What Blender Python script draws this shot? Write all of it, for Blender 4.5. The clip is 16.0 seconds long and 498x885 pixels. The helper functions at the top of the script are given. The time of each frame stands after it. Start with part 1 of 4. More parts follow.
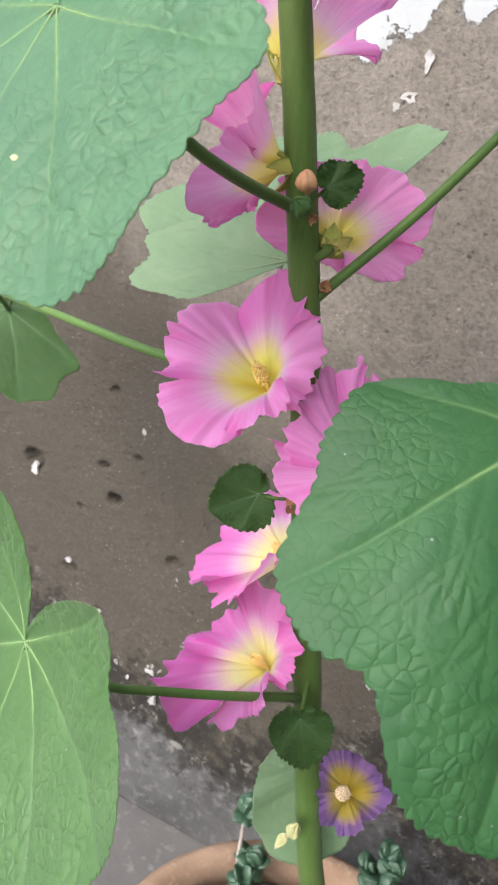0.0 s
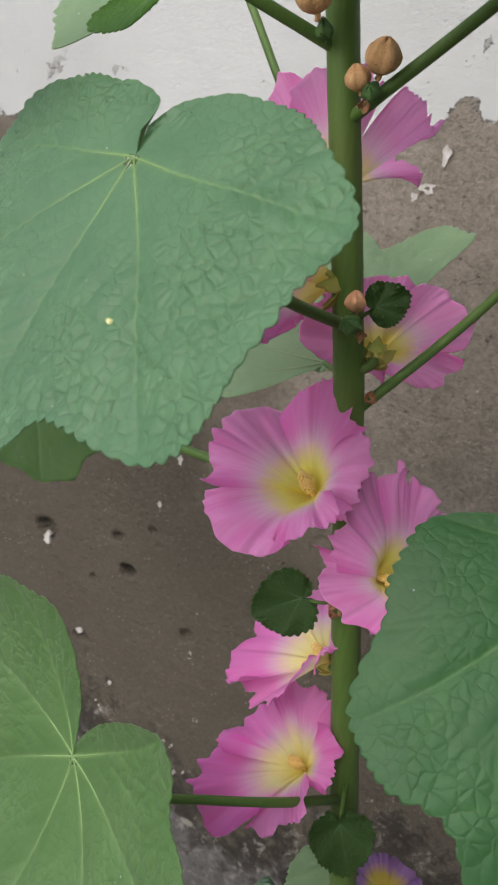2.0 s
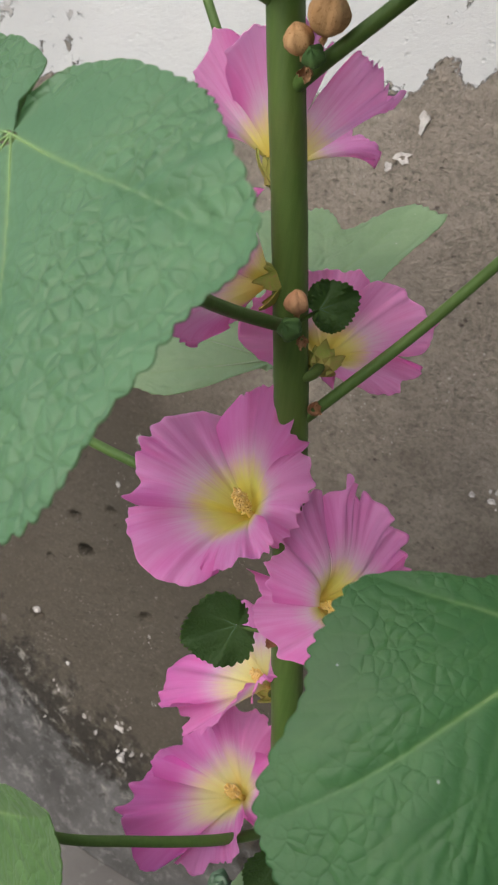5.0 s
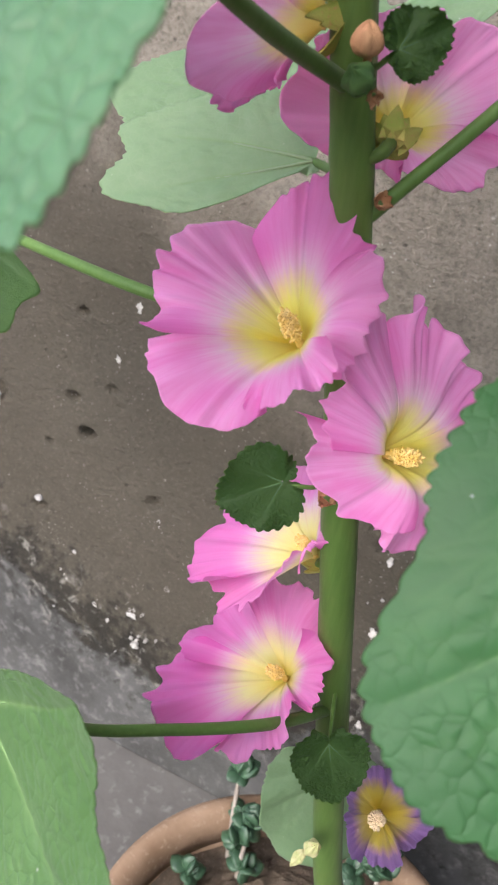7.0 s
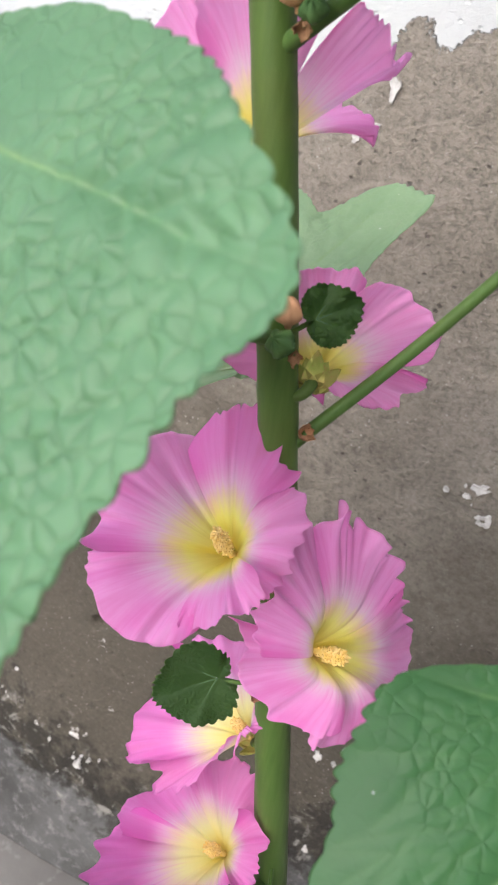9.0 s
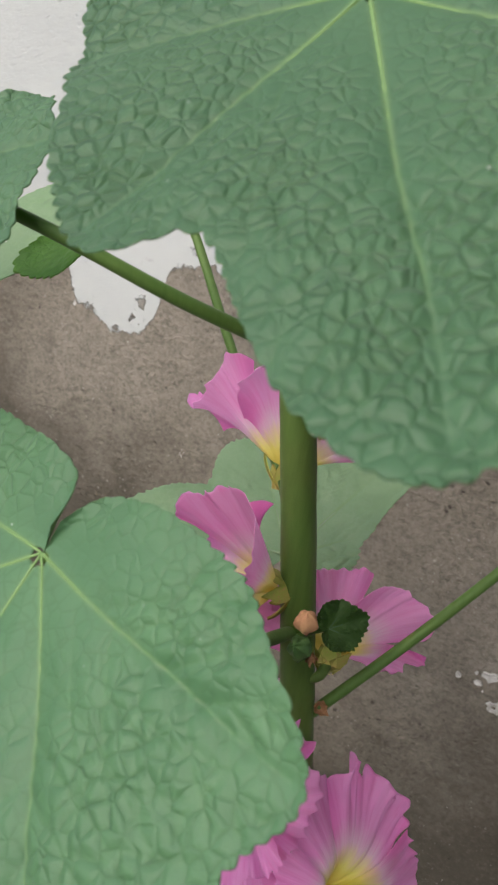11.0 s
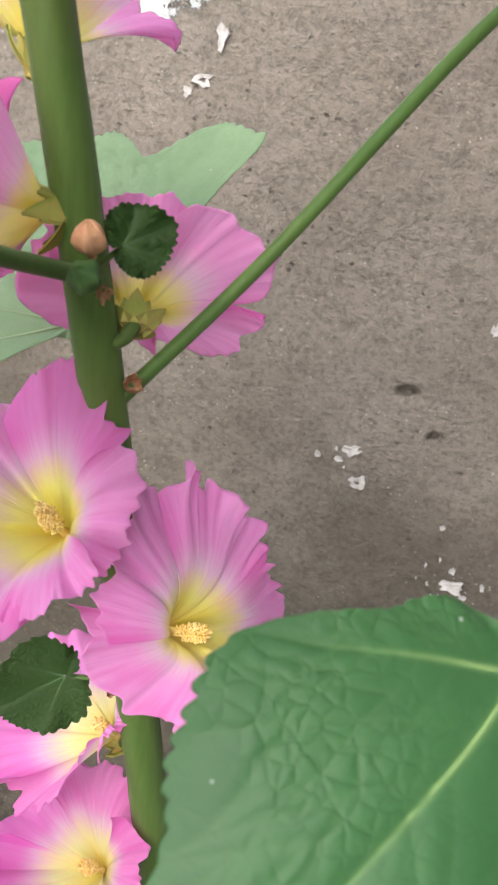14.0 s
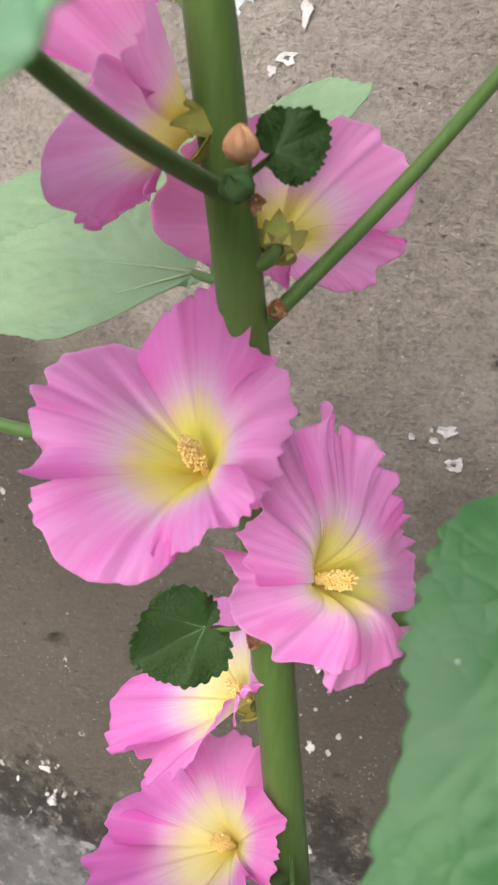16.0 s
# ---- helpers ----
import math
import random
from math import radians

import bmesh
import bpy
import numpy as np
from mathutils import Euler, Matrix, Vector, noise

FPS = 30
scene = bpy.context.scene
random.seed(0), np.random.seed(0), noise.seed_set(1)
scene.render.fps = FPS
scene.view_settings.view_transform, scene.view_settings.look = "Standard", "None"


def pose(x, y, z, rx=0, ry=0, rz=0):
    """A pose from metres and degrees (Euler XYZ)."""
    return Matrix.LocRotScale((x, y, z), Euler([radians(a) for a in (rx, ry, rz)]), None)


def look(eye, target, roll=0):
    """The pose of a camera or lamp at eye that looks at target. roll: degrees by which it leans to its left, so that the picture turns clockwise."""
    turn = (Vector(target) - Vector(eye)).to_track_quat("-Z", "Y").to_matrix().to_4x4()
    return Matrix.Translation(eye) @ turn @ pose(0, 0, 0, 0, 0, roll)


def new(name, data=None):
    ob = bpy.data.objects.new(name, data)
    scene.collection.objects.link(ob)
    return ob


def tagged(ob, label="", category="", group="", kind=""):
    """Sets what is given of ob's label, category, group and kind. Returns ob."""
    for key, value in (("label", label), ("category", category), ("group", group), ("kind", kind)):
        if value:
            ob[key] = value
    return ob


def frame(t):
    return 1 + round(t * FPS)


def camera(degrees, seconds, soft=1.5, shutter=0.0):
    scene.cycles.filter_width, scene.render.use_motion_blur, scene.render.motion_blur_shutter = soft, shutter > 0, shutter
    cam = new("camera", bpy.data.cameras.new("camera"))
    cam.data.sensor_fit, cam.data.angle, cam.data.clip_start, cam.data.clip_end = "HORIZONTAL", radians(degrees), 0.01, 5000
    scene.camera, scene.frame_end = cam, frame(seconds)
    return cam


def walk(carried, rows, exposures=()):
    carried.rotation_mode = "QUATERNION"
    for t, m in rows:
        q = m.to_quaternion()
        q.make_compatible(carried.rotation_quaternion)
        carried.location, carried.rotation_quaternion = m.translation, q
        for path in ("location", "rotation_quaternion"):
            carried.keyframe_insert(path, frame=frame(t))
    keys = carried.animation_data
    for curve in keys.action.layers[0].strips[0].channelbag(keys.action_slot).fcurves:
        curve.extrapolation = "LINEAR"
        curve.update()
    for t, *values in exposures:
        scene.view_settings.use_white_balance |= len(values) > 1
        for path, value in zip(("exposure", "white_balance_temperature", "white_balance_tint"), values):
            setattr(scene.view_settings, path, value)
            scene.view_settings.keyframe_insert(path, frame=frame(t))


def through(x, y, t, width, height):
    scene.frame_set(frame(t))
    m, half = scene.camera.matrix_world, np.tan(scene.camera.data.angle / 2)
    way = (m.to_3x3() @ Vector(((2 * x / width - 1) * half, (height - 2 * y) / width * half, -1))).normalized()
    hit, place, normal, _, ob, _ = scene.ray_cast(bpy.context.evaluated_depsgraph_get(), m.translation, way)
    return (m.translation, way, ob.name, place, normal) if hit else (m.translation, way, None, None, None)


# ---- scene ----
from mathutils.kdtree import KDTree

cam = camera(36.0, 16.0, soft=2.2)
PATH = [
    (0, (0.174, -0.395, 1.08), (-0.664, 1.249, 0.309), 6.8),
    (0.5, (0.16, -0.41, 1.081), (-0.65, 1.261, 0.338), 7.0),
    (1, (0.152, -0.418, 1.089), (-0.669, 1.263, 0.384), 6.6),
    (1.5, (0.142, -0.419, 1.1), (-0.705, 1.265, 0.433), 7.2),
    (2, (0.142, -0.405, 1.11), (-0.715, 1.279, 0.456), 6.9),
    (2.5, (0.152, -0.387, 1.125), (-0.68, 1.33, 0.527), 6.3),
    (3, (0.161, -0.365, 1.133), (-0.624, 1.365, 0.509), 5.3),
    (3.5, (0.167, -0.36, 1.125), (-0.589, 1.372, 0.473), 5.2),
    (4, (0.163, -0.353, 1.136), (-0.62, 1.373, 0.497), 5.9),
    (4.5, (0.163, -0.345, 1.145), (-0.654, 1.363, 0.502), 6.1),
    (5, (0.138, -0.343, 1.124), (-0.656, 1.332, 0.371), 8.5),
    (5.2, (0.132, -0.342, 1.119), (-0.659, 1.326, 0.349), 8.7),
    (7.3, (0.094, -0.299, 1.056), (-0.568, 1.3, 0.055), 7.9),
    (7.5, (0.092, -0.299, 1.055), (-0.533, 1.329, 0.077), 7.4),
    (8, (0.09, -0.301, 1.066), (-0.551, 1.337, 0.113), 7.2),
    (8.2, (0.089, -0.299, 1.073), (-0.552, 1.343, 0.129), 8.3),
    (8.5, (0.095, -0.296, 1.091), (-0.554, 1.376, 0.206), 7.9),
    (9, (0.094, -0.294, 1.124), (-0.547, 1.42, 0.318), 9.1),
    (9.4, (0.101, -0.302, 1.166), (-0.6, 1.425, 0.441), 9.0),
    (9.5, (0.102, -0.301, 1.175), (-0.624, 1.41, 0.436), 9.3),
    (9.7, (0.109, -0.305, 1.197), (-0.667, 1.411, 0.525), 9.1),
    (11.8, (0.082, -0.331, 1.232), (-0.65, 1.442, 0.664), 8.3),
    (12, (0.091, -0.319, 1.203), (-0.591, 1.465, 0.609), 6.7),
    (12.2, (0.098, -0.306, 1.185), (-0.534, 1.468, 0.513), 6.6),
    (12.5, (0.111, -0.295, 1.173), (-0.475, 1.498, 0.512), 5.8),
    (13, (0.109, -0.285, 1.151), (-0.459, 1.486, 0.414), 7.2),
    (13.5, (0.117, -0.279, 1.145), (-0.379, 1.515, 0.412), 7.8),
    (14, (0.108, -0.259, 1.097), (-0.255, 1.546, 0.314), 7.2),
    (14.5, (0.11, -0.258, 1.085), (-0.358, 1.513, 0.282), 6.8),
    (15, (0.11, -0.262, 1.067), (-0.511, 1.435, 0.208), 3.7),
    (15.5, (0.096, -0.257, 1.058), (-0.499, 1.46, 0.222), 2.5),
    (16, (0.078, -0.267, 1.057), (-0.428, 1.521, 0.318), 3.8),
]
EXPOSURES = [(0, 1.32, 6100, 12), (1.0, 0.92, 6150, 11.8), (1.5, 0.56, 6250, 11.5), (2.5, 0.50, 6400, 11), (3.5, 0.60, 6410, 11), (4.5, 0.55, 6426, 11.0), (5.2, 0.64, 6400, 11.0), (7.5, 1.30, 6100, 12), (9, 1.24, 6150, 12), (9.5, 0.76, 6400, 11.0), (9.7, 0.66, 6420, 10.8), (12, 0.55, 6400, 8), (12.5, 0.74, 6400, 11), (13, 0.78, 6400, 12.0), (13.5, 0.93, 6350, 12.0), (14, 1.36, 6300, 12.0), (16, 1.38, 6250, 12.5)]
walk(cam, [(t, look(eye, target, roll)) for t, eye, target, roll in PATH], EXPOSURES)
cam.data.dof.use_dof = True
cam.data.dof.focus_distance, cam.data.dof.aperture_fstop = 0.40, 32.0

# ---- light: bright overcast sky over the yard ----
world = bpy.data.worlds.new("overcast_sky")
scene.world = world
world.use_nodes = True
wn, wl = world.node_tree.nodes, world.node_tree.links
sky = wn.new("ShaderNodeTexSky")
sky.sky_type, sky.sun_disc = "NISHITA", False
sky.sun_elevation, sky.sun_rotation = radians(42), radians(197)
sky.dust_density, sky.air_density = 4.0, 1.0
wl.new(sky.outputs[0], wn["Background"].inputs[0])
wn["Background"].inputs[1].default_value = 0.15
sun = new("sun", bpy.data.lights.new("sun", "SUN"))
sun.data.energy, sun.data.angle, sun.data.color = 1.75, radians(80), (1.0, 0.965, 0.93)
sun.matrix_world = look((-0.9, -3.2, 3.3), (0, 0, 0.8))


# ---- materials ----
class Nodes:
    """A short way to write a node material."""

    def __init__(self, name):
        self.mat = bpy.data.materials.new(name)
        self.mat.use_nodes = True
        self.tree = self.mat.node_tree
        self.shader = self.tree.nodes["Principled BSDF"]
        self.out = self.tree.nodes["Material Output"]

    def add(self, kind, sockets=(), **settings):
        node = self.tree.nodes.new(kind)
        for key, value in settings.items():
            setattr(node, key, value)
        for key, value in dict(sockets).items():
            self.put(node.inputs[key], value)
        return node

    def put(self, socket, value):
        if isinstance(value, bpy.types.NodeSocket):
            self.tree.links.new(value, socket)
        elif isinstance(value, tuple) and len(value) == 3 and socket.type == "RGBA":
            socket.default_value = (*value, 1)
        else:
            socket.default_value = value

    def noise(self, where, scale, detail=4.0, rough=0.55, distort=0.0):
        return self.add("ShaderNodeTexNoise", {"Vector": where, "Scale": scale, "Detail": detail, "Roughness": rough, "Distortion": distort}).outputs[0]

    def ramp(self, value, *stops):
        node = self.add("ShaderNodeValToRGB", {0: value})
        cr = node.color_ramp
        while len(cr.elements) < len(stops):
            cr.elements.new(0.5)
        for e, (at, colour) in zip(cr.elements, stops):
            e.position = at
            e.color = (*colour, 1) if isinstance(colour, tuple) else (colour, colour, colour, 1)
        return node.outputs[0]

    def math(self, op, a, b=0.0, clamp=False):
        return self.add("ShaderNodeMath", {0: a, 1: b}, operation=op, use_clamp=clamp).outputs[0]

    def mix(self, fac, a, b, blend="MIX"):
        node = self.add("ShaderNodeMix", data_type="RGBA", blend_type=blend)
        for n, v in ((0, fac), (6, a), (7, b)):
            self.put(node.inputs[n], v)
        return node.outputs[2]

    def bump(self, height, strength=0.5, distance=0.001, normal=None):
        node = self.add("ShaderNodeBump", {"Height": height, "Strength": strength, "Distance": distance})
        if normal is not None:
            self.put(node.inputs["Normal"], normal)
        return node.outputs[0]

    def finish(self, colour, rough, normal=None, through=0.0, through_colour=None, sheen=0.0, spec=0.5):
        p = self.shader
        self.put(p.inputs["Base Color"], colour)
        self.put(p.inputs["Roughness"], rough)
        p.inputs["Specular IOR Level"].default_value = spec
        p.inputs["Sheen Weight"].default_value = sheen
        if normal is not None:
            self.put(p.inputs["Normal"], normal)
        if through:
            tr = self.add("ShaderNodeBsdfTranslucent", {"Color": through_colour or colour})
            if normal is not None:
                self.put(tr.inputs["Normal"], normal)
            m = self.add("ShaderNodeMixShader", {0: through, 1: p.outputs[0], 2: tr.outputs[0]})
            self.tree.links.new(m.outputs[0], self.out.inputs[0])
        return self.mat


def leaf_material(name, deep, pale, vein, cell, lift, gloss=0.5, sheen=0.11, rib=(0.17, 0.28, 0.10)):
    """Hairy green blade: netted veins and painted crease shade, blistered relief, blotches."""
    g = Nodes(name)
    at = g.add("ShaderNodeTexCoord").outputs["Object"]
    warp = g.add("ShaderNodeVectorMath", {0: g.add("ShaderNodeTexNoise", {"Vector": at, "Scale": 60.0, "Detail": 2.0}).outputs[1]}, operation="SCALE")
    warp.inputs["Scale"].default_value = 0.006
    spot = g.add("ShaderNodeVectorMath", {0: at, 1: warp.outputs[0]}, operation="ADD").outputs[0]
    net = g.add("ShaderNodeTexVoronoi", {"Vector": spot, "Scale": cell}, feature="DISTANCE_TO_EDGE").outputs[0]
    fine = g.add("ShaderNodeTexVoronoi", {"Vector": spot, "Scale": cell * 2.1}, feature="DISTANCE_TO_EDGE").outputs[0]
    lines = g.ramp(net, (0.0, 1.0), (0.10, 0.0))
    uneven = g.ramp(g.noise(at, 26.0, 3.0), (0.36, 0.22), (0.6, 1.0))
    rnd = g.add("ShaderNodeObjectInfo").outputs["Random"]
    blotch = g.noise(at, 28.0, 5.0, 0.6)
    body = g.mix(g.ramp(blotch, (0.3, 0.0), (0.7, 1.0)), deep, pale)
    hsv = g.add("ShaderNodeHueSaturation", {"Color": body, "Value": g.math("ADD", g.math("MULTIPLY", rnd, 0.18), 0.91)})
    # vein colour in the net: painted crease shade, except pale veins on pale_leaf
    body = g.mix(g.math("MULTIPLY", g.math("MULTIPLY", lines, uneven), 0.30), hsv.outputs[0], vein)
    body = g.mix(g.math("MULTIPLY", g.add("ShaderNodeAttribute", attribute_name="vein").outputs["Fac"], 0.85), body, rib)
    relief = g.math("MULTIPLY", uneven, g.add("ShaderNodeAttribute", attribute_name="relief").outputs["Fac"])
    specks = g.add("ShaderNodeTexVoronoi", {"Vector": at, "Scale": 120.0}).outputs[0]
    dust = g.math("MULTIPLY", g.ramp(specks, (0.05, 1.0), (0.075, 0.0)), g.ramp(g.noise(at, 40.0), (0.52, 0.0), (0.62, 1.0)))
    body = g.mix(g.math("MULTIPLY", dust, 0.75), body, (0.62, 0.62, 0.55))
    n1 = g.bump(g.math("MULTIPLY", g.ramp(net, (0.0, 0.0), (0.09, 0.45), (0.24, 0.85), (0.5, 1.0)), relief), 0.55, lift * 1.3)
    n2 = g.bump(g.math("MULTIPLY", g.ramp(fine, (0.0, 0.0), (0.2, 1.0)), relief), 0.15, lift * 0.5, n1)
    n3 = g.bump(g.noise(at, 900.0, 3.0), 0.12, 0.0006, n2)
    through = g.mix(0.6, body, (0.32, 0.52, 0.07))
    return g.finish(body, g.math("ADD", g.math("MULTIPLY", blotch, 0.2), 0.42), n3, 0.34, through, sheen=sheen, spec=gloss)


def petal_material(name, edge, middle, throat, deep, heart=0.31, thin=0.63):
    """Satin petal: yellow throat, pale middle, deeper margin, fine radial lines along v of the uv map."""
    g = Nodes(name)
    uv = g.add("ShaderNodeUVMap", uv_map="petal").outputs[0]
    part_xy = g.add("ShaderNodeSeparateXYZ", {0: uv})
    u, v = part_xy.outputs[0], part_xy.outputs[1]
    rnd = g.add("ShaderNodeObjectInfo").outputs["Random"]
    stretch = g.add("ShaderNodeCombineXYZ", {0: g.math("MULTIPLY", u, 26.0), 1: g.math("MULTIPLY", v, 1.6), 2: g.math("MULTIPLY", rnd, 40.0)}).outputs[0]
    streak = g.noise(stretch, 1.0, 5.0, 0.62)
    broad = g.noise(g.add("ShaderNodeCombineXYZ", {0: g.math("MULTIPLY", u, 3.6), 1: g.math("MULTIPLY", v, 1.2), 2: g.math("MULTIPLY", rnd, 17.0)}).outputs[0], 1.0, 3.0)
    run = g.math("ADD", v, g.math("MULTIPLY", g.math("SUBTRACT", streak, 0.5), 0.22))
    half = tuple(0.45 * c + 0.55 * d for c, d in zip(throat, middle))
    base = g.ramp(run, (0.05, tuple(c * k for c, k in zip(throat, (0.96, 0.84, 0.25)))), (heart - 0.10, throat), (heart + 0.03, half), (heart + 0.11, middle), (0.66, edge), (1.0, edge))
    shade = g.math("MULTIPLY", g.ramp(g.math("ADD", g.math("MULTIPLY", streak, 0.5), g.math("MULTIPLY", broad, 0.5)), (0.47, 0.0), (0.62, 1.0)), g.ramp(v, (0.40, 0.0), (0.75, 1.0)))
    colour = g.mix(g.math("MULTIPLY", shade, 0.62), base, deep)
    hair = g.noise(g.add("ShaderNodeCombineXYZ", {0: g.math("MULTIPLY", u, 70.0), 1: g.math("MULTIPLY", v, 2.2), 2: g.math("MULTIPLY", rnd, 29.0)}).outputs[0], 1.0, 3.0, 0.6)
    colour = g.mix(g.math("MULTIPLY", g.math("MULTIPLY", g.ramp(hair, (0.52, 0.0), (0.66, 1.0)), g.ramp(v, (0.22, 0.0), (0.5, 1.0))), 0.38), colour, deep)
    # petal sides turn deep, which paints shade into the seams between petals
    side = g.ramp(g.math("ABSOLUTE", g.math("SUBTRACT", u, 0.5)), (0.36, 0.0), (0.5, 1.0))
    colour = g.mix(g.math("MULTIPLY", g.math("MULTIPLY", side, g.ramp(v, (0.45, 0.0), (0.7, 1.0))), 0.72), colour, deep)
    # some petals flush deeper than their neighbours
    flush = g.math("MULTIPLY", g.ramp(rnd, (0.55, 0.0), (1.0, 0.5)), g.ramp(v, (0.35, 0.0), (0.7, 1.0)))
    colour = g.mix(flush, colour, deep)
    n1 = g.bump(streak, 0.25, 0.0009)
    n2 = g.bump(broad, 0.3, 0.003, n1)
    return g.finish(colour, 0.65, n2, thin, g.mix(0.55, colour, (1.0, 0.93, 0.97)), sheen=0.05, spec=0.15)


def stalk_material(name, dark, light, flush):
    g = Nodes(name)
    at = g.add("ShaderNodeTexCoord").outputs["Object"]
    long = g.add("ShaderNodeMapping", {"Vector": at, "Scale": (1.0, 1.0, 0.12)}).outputs[0]
    grain = g.noise(long, 420.0, 4.0, 0.6)
    tone = g.noise(at, 16.0, 3.0)
    colour = g.mix(g.math("ADD", g.math("MULTIPLY", g.ramp(grain, (0.3, 0.0), (0.75, 1.0)), 0.4), g.math("MULTIPLY", g.ramp(g.noise(at, 9.0, 2.0), (0.35, 0.0), (0.65, 1.0)), 0.5)), dark, light)
    colour = g.mix(g.math("MULTIPLY", g.ramp(tone, (0.5, 0.0), (0.72, 1.0)), 0.4), colour, flush)
    n = g.bump(g.noise(at, 1500.0, 2.0), 0.2, 0.0005, g.bump(grain, 0.25, 0.0006))
    return g.finish(colour, 0.5, n, 0.05, light, sheen=0.06, spec=0.25)


def rough_material(name, a, b, scale, rough=0.85, lift=0.002, c=None, spec=0.25):
    """Earthy stuff: two or three tones, grain and relief."""
    g = Nodes(name)
    at = g.add("ShaderNodeTexCoord").outputs["Object"]
    big, small = g.noise(at, scale, 6.0, 0.6), g.noise(at, scale * 9, 4.0, 0.65)
    colour = g.mix(g.ramp(big, (0.32, 0.0), (0.68, 1.0)), a, b)
    if c:
        colour = g.mix(g.ramp(small, (0.56, 0.0), (0.7, 1.0)), colour, c)
    n = g.bump(small, 0.6, lift, g.bump(big, 0.5, lift * 3))
    return g.finish(colour, rough, n, spec=spec)


WALL_Y = 0.40
# x and height of the lower edge of the white coat, then of the upper edge of the pale base coat
WHITE_EDGE = ((-1.2, 1.16), (-0.56, 1.147), (-0.497, 1.145), (-0.478, 1.10), (-0.414, 1.07), (-0.381, 1.07), (-0.36, 1.10), (-0.352, 1.15), (-0.30, 1.16), (-0.18, 1.156),
              (-0.158, 1.145), (-0.125, 1.165), (-0.10, 1.178), (-0.085, 1.20), (-0.068, 1.197), (-0.05, 1.184), (-0.02, 1.20), (0.02, 1.21), (0.6, 1.2))
BASE_EDGE = ((-1.2, 0.33), (-0.58, 0.275), (-0.44, 0.205), (-0.38, 0.20), (-0.31, 0.172), (-0.2, 0.16), (-0.12, 0.19), (-0.05, 0.24), (0.0, 0.275), (0.05, 0.24), (0.2, 0.20), (0.6, 0.19))


def wall_material():
    """Weathered cement render with a flaking white coat above and a pale worn coat near the ground."""
    g = Nodes("weathered_plaster")
    at = g.add("ShaderNodeTexCoord").outputs["Object"]
    axes = g.add("ShaderNodeSeparateXYZ", {0: at})
    x, z = axes.outputs[0], axes.outputs[2]

    def edge(points, low, high):
        along = g.add("ShaderNodeMapRange", {0: x, 1: -1.2, 2: 0.6}).outputs[0]
        node = g.add("ShaderNodeFloatCurve", {"Value": along})
        curve = node.mapping.curves[0]
        node.mapping.use_clip = True
        ends = [((px + 1.2) / 1.8, (pz - low) / (high - low)) for px, pz in points]
        for n, (px, pz) in enumerate(ends):
            if n == 0:
                curve.points[0].location = (px, pz)
            elif n == len(ends) - 1:
                curve.points[-1].location = (px, pz)
            else:
                curve.points.new(px, pz)
        for p in curve.points:
            p.handle_type = "VECTOR"
        node.mapping.update()
        return g.add("ShaderNodeMapRange", {0: node.outputs[0], 3: low, 4: high}).outputs[0]

    ragged = g.math("ADD", g.math("MULTIPLY", g.math("SUBTRACT", g.noise(at, 22.0, 7.0, 0.7), 0.5), 0.06),
                    g.math("MULTIPLY", g.math("SUBTRACT", g.noise(at, 130.0, 4.0, 0.6), 0.5), 0.02))
    above = g.math("ADD", g.math("SUBTRACT", z, edge(WHITE_EDGE, 1.0, 1.3)), ragged)
    white = g.ramp(g.math("ADD", g.math("MULTIPLY", above, 10.0), 0.5), (0.49, 0.0), (0.52, 1.0))
    scuff = g.math("MULTIPLY", g.ramp(g.noise(at, 34.0, 6.0, 0.7), (0.615, 0.0), (0.64, 1.0)), g.ramp(above, (0.02, 1.0), (0.09, 0.0)))
    white = g.math("MULTIPLY", white, g.math("SUBTRACT", 1.0, scuff))
    ragged2 = g.math("MULTIPLY", g.math("SUBTRACT", g.noise(at, 26.0, 8.0, 0.72), 0.5), 0.20)
    below = g.math("ADD", g.math("SUBTRACT", edge(BASE_EDGE, 0.0, 0.5), z), ragged2)
    pale = g.ramp(g.math("ADD", g.math("MULTIPLY", below, 5.0), 0.5), (0.46, 0.0), (0.56, 1.0))
    flat = g.add("ShaderNodeMapping", {"Vector": at, "Scale": (0.8, 1.0, 1.15)}).outputs[0]
    sand, grit, cloud = g.noise(at, 190.0, 4.0, 0.6), g.noise(at, 480.0, 3.0, 0.7), g.noise(at, 4.5, 5.0, 0.55)
    hollow = g.add("ShaderNodeTexVoronoi", {"Vector": flat, "Scale": 85.0}).outputs[0]
    lump = g.noise(flat, 60.0, 4.0, 0.55)
    wrinkle = g.noise(flat, 210.0, 5.0, 0.75, 0.4)
    hollow = g.math("MULTIPLY", g.ramp(g.math("ADD", hollow, g.math("MULTIPLY", sand, 0.3)), (0.22, 1.0), (0.32, 0.0)), g.ramp(g.noise(at, 16.0, 3.0), (0.46, 0.0), (0.6, 1.0)))
    cement = g.mix(g.ramp(cloud, (0.3, 0.0), (0.7, 1.0)), (0.158, 0.139, 0.113), (0.258, 0.234, 0.198))
    # dips of the render darkened in colour, as shade in its relief
    cement = g.mix(g.math("MULTIPLY", g.ramp(g.math("ADD", g.math("MULTIPLY", sand, 0.6), g.math("MULTIPLY", lump, 0.4)), (0.40, 1.0), (0.54, 0.0)), 0.45), cement, (0.088, 0.079, 0.062))
    cement = g.mix(g.math("MULTIPLY", g.ramp(grit, (0.56, 0.0), (0.72, 1.0)), 0.25), cement, (0.34, 0.315, 0.28))
